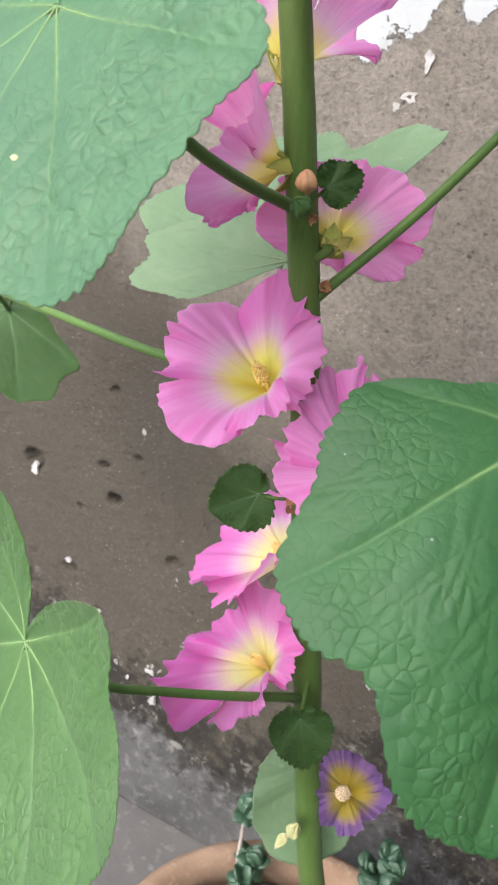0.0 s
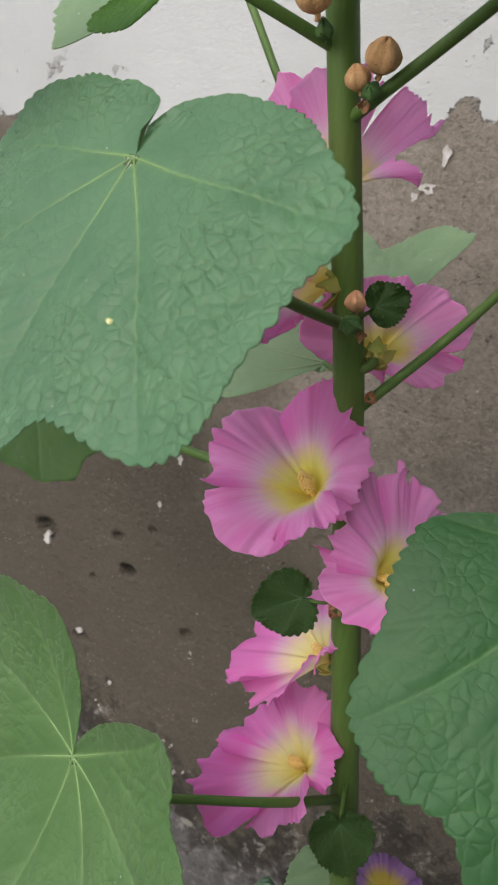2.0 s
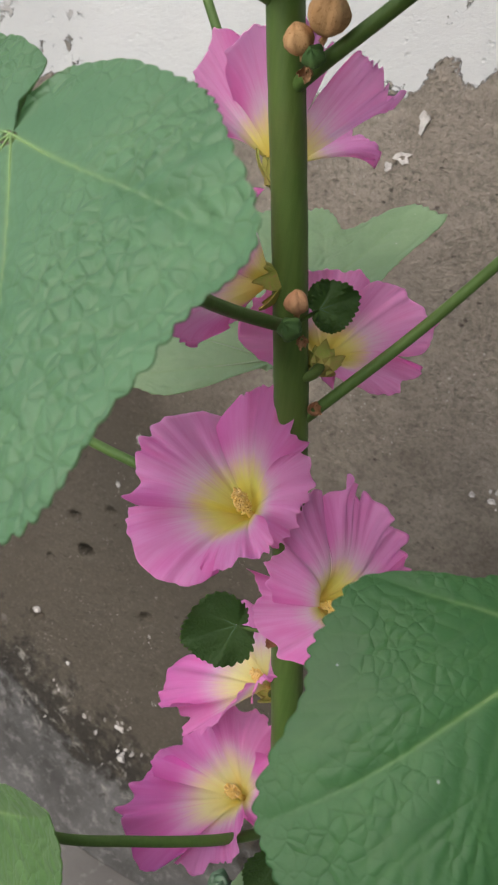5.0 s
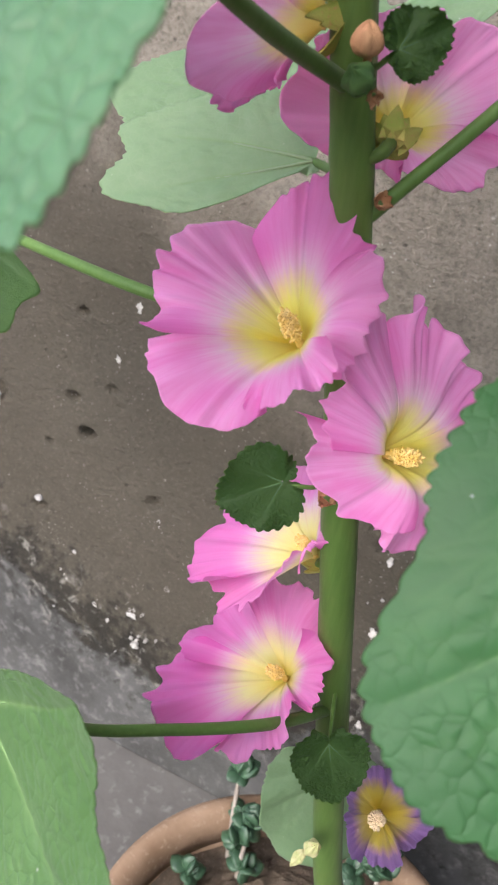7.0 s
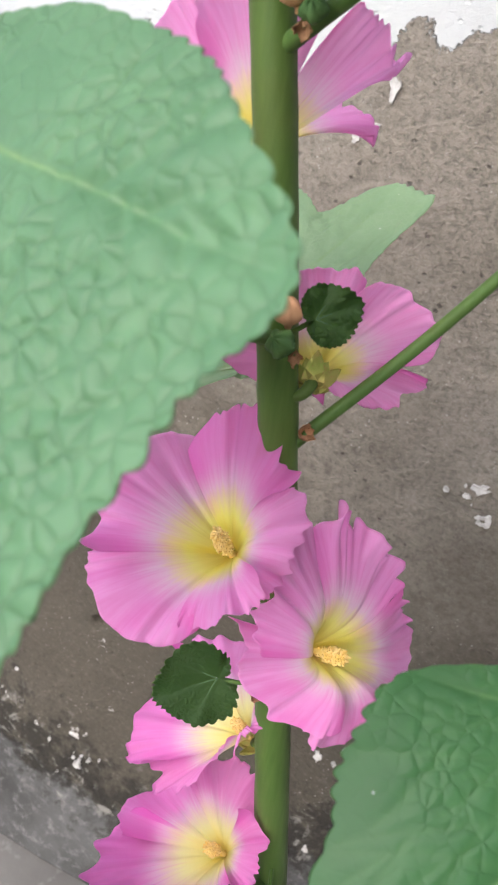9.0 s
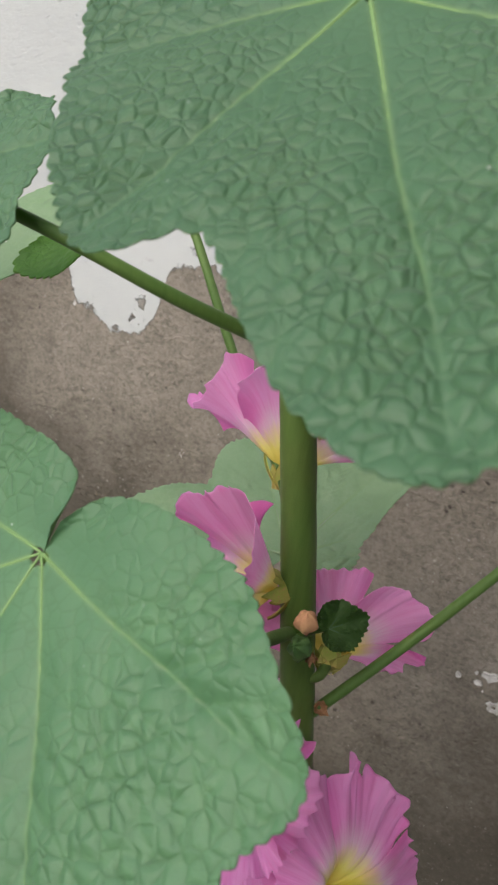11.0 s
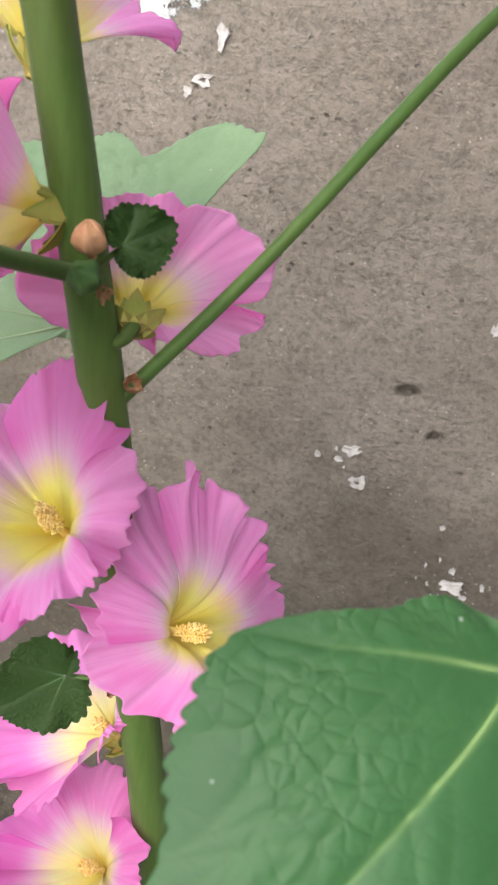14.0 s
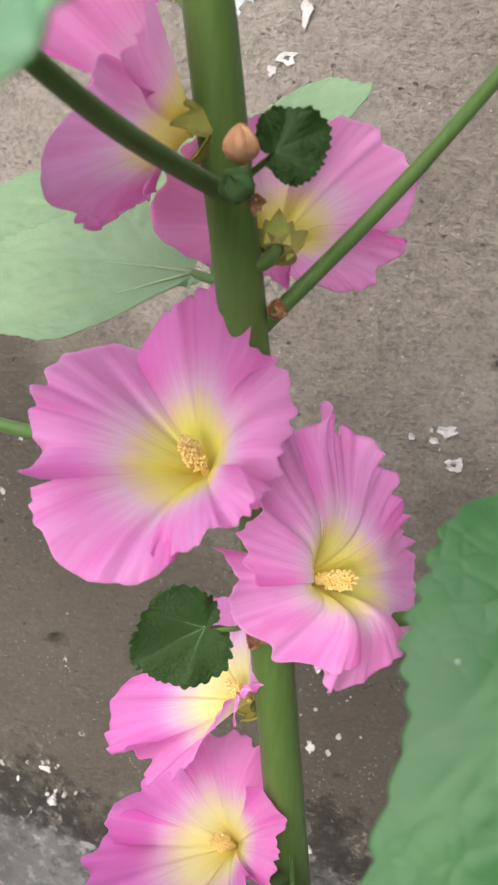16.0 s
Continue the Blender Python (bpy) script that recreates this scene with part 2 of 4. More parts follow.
    # pits get a dark tone for the shade inside them
    cement = g.mix(g.math("MULTIPLY", hollow, 0.7), cement, (0.06, 0.052, 0.045))
    # damp from the ground in ragged patches, plus painted shade low down
    damp_shade = g.math("ADD", g.math("SUBTRACT", 0.82, z), g.math("MULTIPLY", g.math("SUBTRACT", g.noise(at, 5.0, 6.0, 0.65), 0.5), 0.55))
    damp_shade = g.math("ADD", damp_shade, g.math("MULTIPLY", g.math("MAXIMUM", g.math("SUBTRACT", -0.12, x), 0.0), 0.7))
    cement = g.mix(g.math("MULTIPLY", g.ramp(damp_shade, (-0.26, 0.0), (0.2, 1.0)), 0.88), cement, (0.063, 0.056, 0.043))
    # grain, with relief shading painted in: dark cavities, light high spots
    cement = g.mix(g.math("MULTIPLY", g.ramp(wrinkle, (0.34, 1.0), (0.50, 0.0)), 0.36), cement, (0.050, 0.044, 0.036))
    cement = g.mix(g.math("MULTIPLY", g.ramp(wrinkle, (0.56, 0.0), (0.72, 1.0)), 0.30), cement, (0.27, 0.25, 0.21))
    mould = g.ramp(g.math("SUBTRACT", g.noise(at, 30.0, 7.0, 0.75), g.math("MULTIPLY", g.math("ABSOLUTE", g.math("SUBTRACT", below, -0.03)), 1.8)), (0.36, 0.0), (0.48, 1.0))
    fleck_cells = g.add("ShaderNodeTexVoronoi", {"Vector": at, "Scale": 55.0}).outputs[0]
    flecks = g.math("MULTIPLY", g.ramp(g.math("ADD", fleck_cells, g.math("MULTIPLY", g.noise(at, 300.0), 0.16)), (0.14, 1.0), (0.19, 0.0)), g.ramp(g.noise(at, 9.0, 4.0, 0.7), (0.54, 0.0), (0.66, 1.0)))
    crumbs = g.add("ShaderNodeTexVoronoi", {"Vector": at, "Scale": 150.0}).outputs[0]
    crumbs = g.math("MULTIPLY", g.ramp(g.math("ADD", crumbs, g.math("MULTIPLY", g.noise(at, 500.0), 0.2)), (0.20, 1.0), (0.27, 0.0)), g.ramp(g.noise(at, 12.0, 5.0, 0.7), (0.50, 0.0), (0.60, 1.0)))
    cement = g.mix(g.math("MULTIPLY", crumbs, 0.6), cement, (0.42, 0.41, 0.38))
    cement = g.mix(g.math("MULTIPLY", flecks, 0.4), cement, (0.52, 0.50, 0.46))
    wash = g.mix(g.ramp(g.noise(at, 7.0, 6.0, 0.6), (0.35, 0.0), (0.7, 1.0)), (0.046, 0.046, 0.044), (0.105, 0.106, 0.104))
    wash = g.mix(g.math("MULTIPLY", g.ramp(g.noise(at, 45.0, 6.0, 0.75), (0.52, 0.0), (0.70, 1.0)), 0.42), wash, (0.30, 0.30, 0.29))
    # peeled and blackened band where the pale base coat ends
    band = g.ramp(g.math("ABSOLUTE", g.math("SUBTRACT", below, -0.02)), (0.02, 1.0), (0.13, 0.0))
    scab = g.math("MULTIPLY", band, g.ramp(g.noise(at, 42.0, 7.0, 0.7, 0.6), (0.56, 0.0), (0.66, 1.0)))
    soot = g.math("MULTIPLY", band, g.ramp(g.noise(at, 24.0, 8.0, 0.75, 0.8), (0.50, 0.0), (0.62, 1.0)))
    paint = g.mix(g.math("MULTIPLY", g.ramp(g.noise(at, 10.0, 6.0, 0.62), (0.42, 0.0), (0.75, 1.0)), 0.5), (0.37, 0.387, 0.385), (0.312, 0.330, 0.328))
    paint = g.mix(g.math("MULTIPLY", g.ramp(g.noise(at, 70.0, 5.0, 0.8), (0.6, 0.0), (0.72, 1.0)), 0.12), paint, (0.5, 0.49, 0.46))
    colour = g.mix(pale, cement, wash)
    colour = g.mix(g.math("MULTIPLY", mould, 0.85), colour, (0.028, 0.026, 0.022))
    colour = g.mix(g.math("MULTIPLY", soot, 0.8), colour, (0.022, 0.020, 0.018))
    colour = g.mix(g.math("MULTIPLY", scab, 0.75), colour, (0.29, 0.28, 0.255))
    colour = g.mix(white, colour, paint)
    coat = g.math("MAXIMUM", white, g.math("MULTIPLY", pale, 0.7))
    bare = g.math("SUBTRACT", 1.0, g.math("MULTIPLY", coat, 0.75))
    n = g.bump(coat, 1.0, 0.0022)
    n = g.bump(g.math("MULTIPLY", lump, bare), 0.5, 0.008, n)
    n = g.bump(g.math("MULTIPLY", wrinkle, bare), 0.8, 0.005, n)
    n = g.bump(g.math("MULTIPLY", sand, bare), 0.55, 0.004, n)
    n = g.bump(g.math("MULTIPLY", hollow, bare), 0.7, -0.004, n)
    n = g.bump(g.math("MULTIPLY", grit, bare), 0.5, 0.0008, n)
    return g.finish(colour, 0.9, n, spec=0.15)


LEAF = leaf_material("hollyhock_leaf", (0.052, 0.140, 0.062), (0.084, 0.190, 0.090), (0.03, 0.078, 0.03), 170.0, 0.0012)
LEAF_CRISP = leaf_material("blistered_leaf", (0.048, 0.130, 0.058), (0.078, 0.176, 0.084), (0.020, 0.056, 0.022), 200.0, 0.0027)
LEAF_SMALL = leaf_material("young_leaf", (0.026, 0.066, 0.015), (0.046, 0.098, 0.024), (0.018, 0.05, 0.014), 420.0, 0.0011, 0.2, 0.03, (0.07, 0.13, 0.05))
LEAF_DEEP = leaf_material("mature_leaf", (0.023, 0.084, 0.026), (0.039, 0.120, 0.040), (0.018, 0.06, 0.018), 190.0, 0.0007, 0.35, 0.03)
LEAF_BACK = leaf_material("pale_leaf", (0.17, 0.28, 0.14), (0.23, 0.35, 0.19), (0.28, 0.38, 0.23), 230.0, 0.00012)
# yellower green stands in for light shining through the lower left leaf
LEAF_LIGHT = leaf_material("backlit_leaf", (0.056, 0.134, 0.036), (0.090, 0.184, 0.058), (0.035, 0.10, 0.028), 150.0, 0.0010)
LEAF_FRESH = leaf_material("folded_leaf", (0.040, 0.125, 0.010), (0.070, 0.185, 0.016), (0.025, 0.08, 0.008), 260.0, 0.0006, 0.3, 0.02)
VEIN_DARK = stalk_material("young_leaf_vein", (0.07, 0.15, 0.05), (0.12, 0.22, 0.08), (0.1, 0.18, 0.06))
VEIN_PALE = stalk_material("pale_vein", (0.22, 0.32, 0.16), (0.30, 0.40, 0.22), (0.26, 0.36, 0.18))
VEIN = stalk_material("leaf_vein", (0.12, 0.22, 0.070), (0.18, 0.29, 0.105), (0.15, 0.25, 0.085))
STEM = stalk_material("green_stem", (0.066, 0.130, 0.024), (0.132, 0.218, 0.052), (0.11, 0.110, 0.028))
PETIOLE = stalk_material("leaf_stalk", (0.062, 0.130, 0.024), (0.115, 0.205, 0.050), (0.10, 0.15, 0.035))
PINK = petal_material("pink_petal", (0.97, 0.46, 0.84), (0.97, 0.75, 0.90), (0.97, 0.95, 0.24), (0.82, 0.15, 0.58), 0.35)
PINK_PALE = petal_material("pale_throat_petal", (0.95, 0.43, 0.82), (0.96, 0.78, 0.90), (0.96, 0.95, 0.50), (0.80, 0.12, 0.57), 0.42)
PURPLE = petal_material("withered_petal", (0.30, 0.17, 0.43), (0.48, 0.28, 0.46), (0.50, 0.43, 0.05), (0.13, 0.06, 0.28), 0.66)
COLUMN = rough_material("stamen", (0.90, 0.62, 0.14), (0.93, 0.72, 0.34), 200.0, 0.7, 0.0006)
ANTHER = rough_material("pale_stamen", (0.72, 0.56, 0.36), (0.80, 0.66, 0.46), 200.0, 0.7, 0.0006)
SEPAL = rough_material("sepal", (0.33, 0.42, 0.08), (0.48, 0.40, 0.12), 70.0, 0.7, 0.0005, (0.52, 0.31, 0.13))
SEPAL_GREEN = rough_material("green_sepal", (0.045, 0.11, 0.035), (0.09, 0.17, 0.05), 90.0, 0.65, 0.0005)
DRY = rough_material("dry_seed_case", (0.50, 0.28, 0.12), (0.62, 0.38, 0.19), 90.0, 0.75, 0.0006, (0.33, 0.16, 0.06))
BUD = rough_material("orange_bud", (0.52, 0.27, 0.15), (0.62, 0.36, 0.20), 110.0, 0.7, 0.0005)
HUSK = rough_material("dry_husk", (0.34, 0.17, 0.085), (0.46, 0.26, 0.14), 120.0, 0.75, 0.0005, (0.22, 0.12, 0.06))
CREAM = rough_material("withered_bud", (0.46, 0.50, 0.20), (0.66, 0.62, 0.36), 120.0, 0.7, 0.0005, (0.45, 0.36, 0.15))
CLAY = rough_material("terracotta", (0.20, 0.130, 0.082), (0.29, 0.20, 0.135), 14.0, 0.85, 0.0015, (0.32, 0.235, 0.165))
SOIL = rough_material("dark_soil", (0.06, 0.045, 0.033), (0.11, 0.085, 0.06), 40.0, 0.95, 0.004, (0.17, 0.13, 0.10))
GROUND = rough_material("cement_floor", (0.09, 0.085, 0.08), (0.14, 0.135, 0.125), 5.0, 0.9, 0.003, (0.18, 0.175, 0.165))
CHIP = rough_material("paint_chip", (0.28, 0.27, 0.25), (0.52, 0.51, 0.49), 90.0, 0.85, 0.001)
SUCCULENT = rough_material("succulent_leaf", (0.022, 0.055, 0.03), (0.045, 0.095, 0.05), 120.0, 0.4, 0.0004, spec=0.5)
TWIG = rough_material("pale_twig", (0.22, 0.19, 0.16), (0.36, 0.32, 0.28), 90.0, 0.8, 0.001)


# ---- builders ----
WORLD = {}  # where each object stands


def part(name, data, material, parent=None, label="", smooth=True, place=None):
    """Links mesh data as one object, under a thing or part."""
    if isinstance(data, bmesh.types.BMesh):
        me = bpy.data.meshes.new(name)
        data.to_mesh(me)
        data.free()
        data = me
    data.materials.append(material)
    if smooth:
        data.polygons.foreach_set("use_smooth", [True] * len(data.polygons))
    ob = new(name, data)
    WORLD[ob.name] = place if place is not None else Matrix()
    if place is not None:
        ob.matrix_basis = place
    if parent is not None:
        ob.parent = parent
        ob.matrix_parent_inverse = WORLD[parent.name].inverted()
    return tagged(ob, label) if label else ob


def mesh_from(name, verts, faces):
    me = bpy.data.meshes.new(name)
    me.from_pydata([tuple(map(float, v)) for v in verts], [], [tuple(map(int, f)) for f in faces])
    me.update()
    return me


def spline(points, count):
    """Catmull-Rom through the points, count places along it."""
    p = np.array([2 * np.array(points[0]) - points[1], *points, 2 * np.array(points[-1]) - points[-2]], float)
    out = []
    for s in np.linspace(0, len(points) - 1 - 1e-6, count):
        i, t = int(s), s - int(s)
        a, b, c, d = p[i : i + 4]
        out.append(0.5 * (2 * b + (c - a) * t + (2 * a - 5 * b + 4 * c - d) * t * t + (3 * b - a - 3 * c + d) * t**3))
    return np.array(out)


def tube_arrays(path, radii, sides=10, wob=0.0, rng=None):
    """Vertices and faces of a tube with closed ends."""
    path = np.asarray(path, float)
    radii = np.broadcast_to(np.asarray(radii, float), len(path))
    way = np.gradient(path, axis=0)
    way /= np.linalg.norm(way, axis=1)[:, None] + 1e-12
    side = np.cross(way[0], (0.31, 0.22, 0.92))
    if np.linalg.norm(side) < 0.1:
        side = np.cross(way[0], (1, 0, 0))
    verts = []
    ang = np.linspace(0, 2 * np.pi, sides, endpoint=False)
    for c, w, r in zip(path, way, radii):
        side = side - w * (side @ w)
        side /= np.linalg.norm(side)
        up = np.cross(w, side)
        rr = r * (1 + (wob * rng.standard_normal(sides) if wob else 0))
        verts.append(c + (rr * np.cos(ang))[:, None] * side + (rr * np.sin(ang))[:, None] * up)
    verts = np.concatenate(verts)
    faces = []
    for i in range(len(path) - 1):
        for j in range(sides):
            k = (j + 1) % sides
            faces.append((i * sides + j, i * sides + k, (i + 1) * sides + k, (i + 1) * sides + j))
    faces.append(tuple(range(sides - 1, -1, -1)))
    faces.append(tuple(range((len(path) - 1) * sides, len(path) * sides)))
    return verts, faces


def join_arrays(pieces):
    verts, faces, n = [], [], 0
    for v, f in pieces:
        verts.append(v)
        faces += [tuple(i + n for i in face) for face in f]
        n += len(v)
    return np.concatenate(verts), faces


def tube(name, points, radii, material, parent, label="", count=40, sides=12, wob=0.0, seed=1):
    path = spline(points, count)
    r = np.interp(np.linspace(0, 1, count), np.linspace(0, 1, len(radii)), radii)
    v, f = tube_arrays(path, r, sides, wob, np.random.default_rng(seed))
    return part(name, mesh_from(name, v, f), material, parent, label)


def smooth_line(values, width):
    kernel = np.exp(-0.5 * (np.arange(-3 * width, 3 * width + 1) / width) ** 2)
    padded = np.pad(values, 3 * width, mode="edge")
    return np.convolve(padded, kernel / kernel.sum(), "valid")


class Blade:
    """A palmate leaf blade in its own plane: x to one side, y towards the leaf's sinus side, z off the upper face."""

    def __init__(self, lobes, axis, bend=(0, 0, 0), seed=1, tooth=0.0066, bite=0.0018, pucker=0.0012, cell=0.0080, wave=0.002, veins=None, groove=0.026, quilt=0.0012, rib=0.0011):
        self.rng = np.random.default_rng(seed)
        self.groove, self.quilt, self.rib = groove, quilt, rib
        self.axis, self.bend, self.pucker, self.cell, self.wave, self.tooth, self.bite = axis, bend, pucker, cell, wave, tooth, bite
        ang = np.array([a for a, _ in lobes], float)
        rad = np.array([r for _, r in lobes], float) / 1000
        order = np.argsort(ang)
        self.dense = np.linspace(ang.min(), ang.max(), 720)
        self.outline = smooth_line(np.interp(self.dense, ang[order], rad[order]), 5)
        self.veins = veins or [axis]
        self.size = size = self.outline.max()
        self.phase = self.rng.uniform(0, 6.28, 8)
        self.grow_veins()
        n = int(3.6 * (size / cell) ** 2)
        self.cells = self.tree(self.rng.uniform(-1.15 * size, 1.15 * size, (n, 2)))

    @staticmethod
    def tree(points):
        tree = KDTree(len(points))
        for n, (x, y) in enumerate(points):
            tree.insert((x, y, 0.0), n)
        tree.balance()
        return tree

    def run(self, x, y, deg, length, curl):
        """A vein that wanders from (x, y) towards deg, cut off at the margin."""
        n = max(6, int(length / 0.0009))
        s = np.linspace(0, 1, n)
        a = np.radians(deg + curl * s + 5 * np.sin(s * 9 + self.rng.uniform(0, 6)) * s)
        px = x + np.concatenate([[0], np.cumsum(np.sin(a[1:]) * length / (n - 1))])
        py = y - np.concatenate([[0], np.cumsum(np.cos(a[1:]) * length / (n - 1))])
        inside = np.hypot(px, py) < 0.97 * self.radius(self.turn(px, py))
        m = n if inside.all() else max(3, int(np.argmin(inside)))
        return np.stack([px[:m], py[:m]], 1), a[:m]

    def grow_veins(self):
        self.main, side = [], []
        for deg in self.veins:
            length = 0.95 * self.radius(deg)
            line, way = self.run(0, 0, deg, length, self.rng.uniform(-9, 9))
            self.main.append(line)
            for k in range(9):
                at = 0.20 + 0.075 * k + self.rng.uniform(-0.02, 0.02)
                i = min(int(at * len(line)), len(line) - 1)
                sign = 1 if k % 2 else -1
                branch, bway = self.run(*line[i], np.degrees(way[i]) + sign * self.rng.uniform(38, 54), 0.60 * (1 - at) * length + 0.10 * length, -sign * self.rng.uniform(5, 26))
                side.append(branch)
                for cut in (0.4, 0.7):
                    j = int(cut * len(branch))
                    side.append(self.run(*branch[j], np.degrees(bway[j]) + self.rng.choice((-1, 1)) * self.rng.uniform(38, 55), 0.30 * len(branch) * 0.0009 + 0.004, 0)[0])
        self.main_tree = self.tree(np.concatenate(self.main))
        self.side_tree = self.tree(np.concatenate(side))

    def radius(self, deg):
        return np.interp(deg, self.dense, self.outline)

    def turn(self, x, y):
        lo = self.axis - 180
        return (np.degrees(np.arctan2(x, -y)) - lo) % 360 + lo

    def height(self, x, y, fine=True):
        """The height of the blade over its plane, and how much of a vein and of fine relief there is."""
        k1, k2, k3 = self.bend
        h = k1 * x * x + k2 * y * y + k3 * x * y
        r, th = np.hypot(x, y), self.turn(x, y)
        f = r / np.maximum(self.radius(th), 1e-6)
        h = h + self.wave * f**2.5 * (np.sin(np.radians(th) * 5 + self.phase[0]) + 0.6 * np.sin(np.radians(th) * 9 + self.phase[1]))
        d1 = np.array([self.main_tree.find((a, b, 0.0))[2] for a, b in zip(x, y)])
        h = h + self.groove * self.size * np.minimum(r / self.size * 2, 1) * (1 - np.exp(-d1 / 0.010)) - 0.002
        if not fine:
            return h, None
        d2 = np.array([self.side_tree.find((a, b, 0.0))[2] for a, b in zip(x, y)])
        k = 0.35 * self.cell
        wx = x + k * np.sin(y * 1.3 / self.cell + self.phase[5]) + 0.4 * k * np.sin(x * 2.9 / self.cell)
        wy = y + k * np.sin(x * 1.1 / self.cell + self.phase[6]) + 0.4 * k * np.sin(y * 2.7 / self.cell)
        gap = np.empty(len(x))
        for n, (a, b) in enumerate(zip(wx, wy)):
            near = self.cells.find_n((a, b, 0.0), 2)
            gap[n] = near[1][2] - near[0][2]
        fade = np.clip((f - 0.12) / 0.5, 0.06, 1)
        patch = 0.75 + 0.45 * np.sin(x * 55 + self.phase[2]) * np.sin(y * 48 + self.phase[3])
        h = h + self.quilt * (1 - np.exp(-d2 / (0.42 * self.cell))) * fade
        h = h + self.pucker * patch * fade * (1 - np.exp(-d1 / 0.003)) * (1 - np.exp(-((gap / (0.34 * self.cell)) ** 1.5)))
        vein = np.maximum(np.exp(-((d1 / (self.rib * (1.25 - f))) ** 2)) * np.clip(1.15 - f, 0, 1), 0.07 * np.exp(-((d2 / 0.0009) ** 2)) * np.clip(f * 3, 0, 1))
        return h, (vein, fade * np.clip(0.2 + patch, 0, 1) * (1 - np.exp(-d1 / 0.003)))

    def mesh(self, name, rings, segs, thick=0.0005):
        deg = np.linspace(self.dense[0], self.dense[-1], segs)
        edge = self.radius(deg)
        arc = np.concatenate([[0], np.cumsum(np.hypot(np.diff(edge), edge[:-1] * np.radians(np.diff(deg))))])
        wide = self.tooth * (1 + 0.3 * np.sin(arc * 90 + self.phase[2]))
        edge = edge + self.bite * (0.45 + 0.55 * np.sin(arc * 61 + self.phase[4]) ** 2) * (np.abs(np.sin(np.pi * np.cumsum(np.gradient(arc) / wide))) - 0.5) * np.minimum(1, edge / (0.5 * self.size))
        edge = edge * (1 + 0.012 * np.sin(np.radians(deg) * 17 + self.phase[3]))
        f = np.linspace(0.02, 1, rings) ** 0.85
        x = (f[:, None] * edge * np.sin(np.radians(deg))).ravel()
        y = (-f[:, None] * edge * np.cos(np.radians(deg))).ravel()
        z, marks = self.height(x, y)
        top = np.stack([x, y, z], 1)
        low = top - (0, 0, thick)
        faces = []
        n = rings * segs
        idx = np.arange(n).reshape(rings, segs)
        a, b, c, d = idx[:-1, :-1].ravel(), idx[:-1, 1:].ravel(), idx[1:, 1:].ravel(), idx[1:, :-1].ravel()
        faces += np.stack([a, d, c, b], 1).tolist()
        faces += (np.stack([a, b, c, d], 1) + n).tolist()
        for loop in (idx[-1], idx[:, 0][::-1], idx[:, -1], idx[0][::-1]):
            faces += [(int(p), int(p + n), int(q + n), int(q)) for p, q in zip(loop[:-1], loop[1:])]
        me = mesh_from(name, np.concatenate([top, low]), faces)
        for key, value in zip(("vein", "relief"), marks):
            me.attributes.new(key, "FLOAT", "POINT").data.foreach_set("value", np.concatenate([value, value]))
        return me

    def vein_mesh(self, name, thick=0.0011):
        """The main veins, low rounded ribs that sink into the blade towards the margin."""
        pieces = []
        for line in self.main:
            line = line[:: max(1, len(line) // 36)][: 30]
            h, _ = self.height(line[:, 0], line[:, 1], fine=False)
            r = np.linspace(thick, thick * 0.25, len(line))
            sink = np.linspace(-0.2, 0.9, len(line)) * r
            pieces.append(tube_arrays(np.stack([line[:, 0], line[:, 1], h - sink], 1), r, 8))
        v, f = join_arrays(pieces)
        return mesh_from(name, v, f)


def plane_pose(origin, right, up):
    r = Vector(right).normalized()
    n = r.cross(Vector(up)).normalized()
    u = n.cross(r)
    m = Matrix((r, u, n)).transposed().to_4x4()
    m.translation = origin
    return m


def leaf(plant, origin, right, up, lobes, axis, veins, stalk, material=LEAF, label="", bend=(0, 0, 0), rings=60, segs=260, stalk_r=(0.0034, 0.0026), thick_vein=0.00065, **shape):
    """One leaf: blade, raised veins, and its stalk from the stem."""
    blade = Blade(lobes, axis, bend, veins=veins, **shape)
    place = plane_pose(origin, right, up)
    ob = part("leaf", blade.mesh("leaf", rings, segs), material, plant, label, place=place)
    part("vein_network", blade.vein_mesh("vein_network", thick_vein), {LEAF_SMALL: VEIN_DARK, LEAF_BACK: VEIN_PALE}.get(material, VEIN), ob, place=place)
    if stalk:
        tube("leaf_stalk", [*stalk, tuple(Vector(origin) - place.to_3x3() @ Vector((0, 0, 0.003)))], stalk_r, PETIOLE, ob, count=36)
    return ob


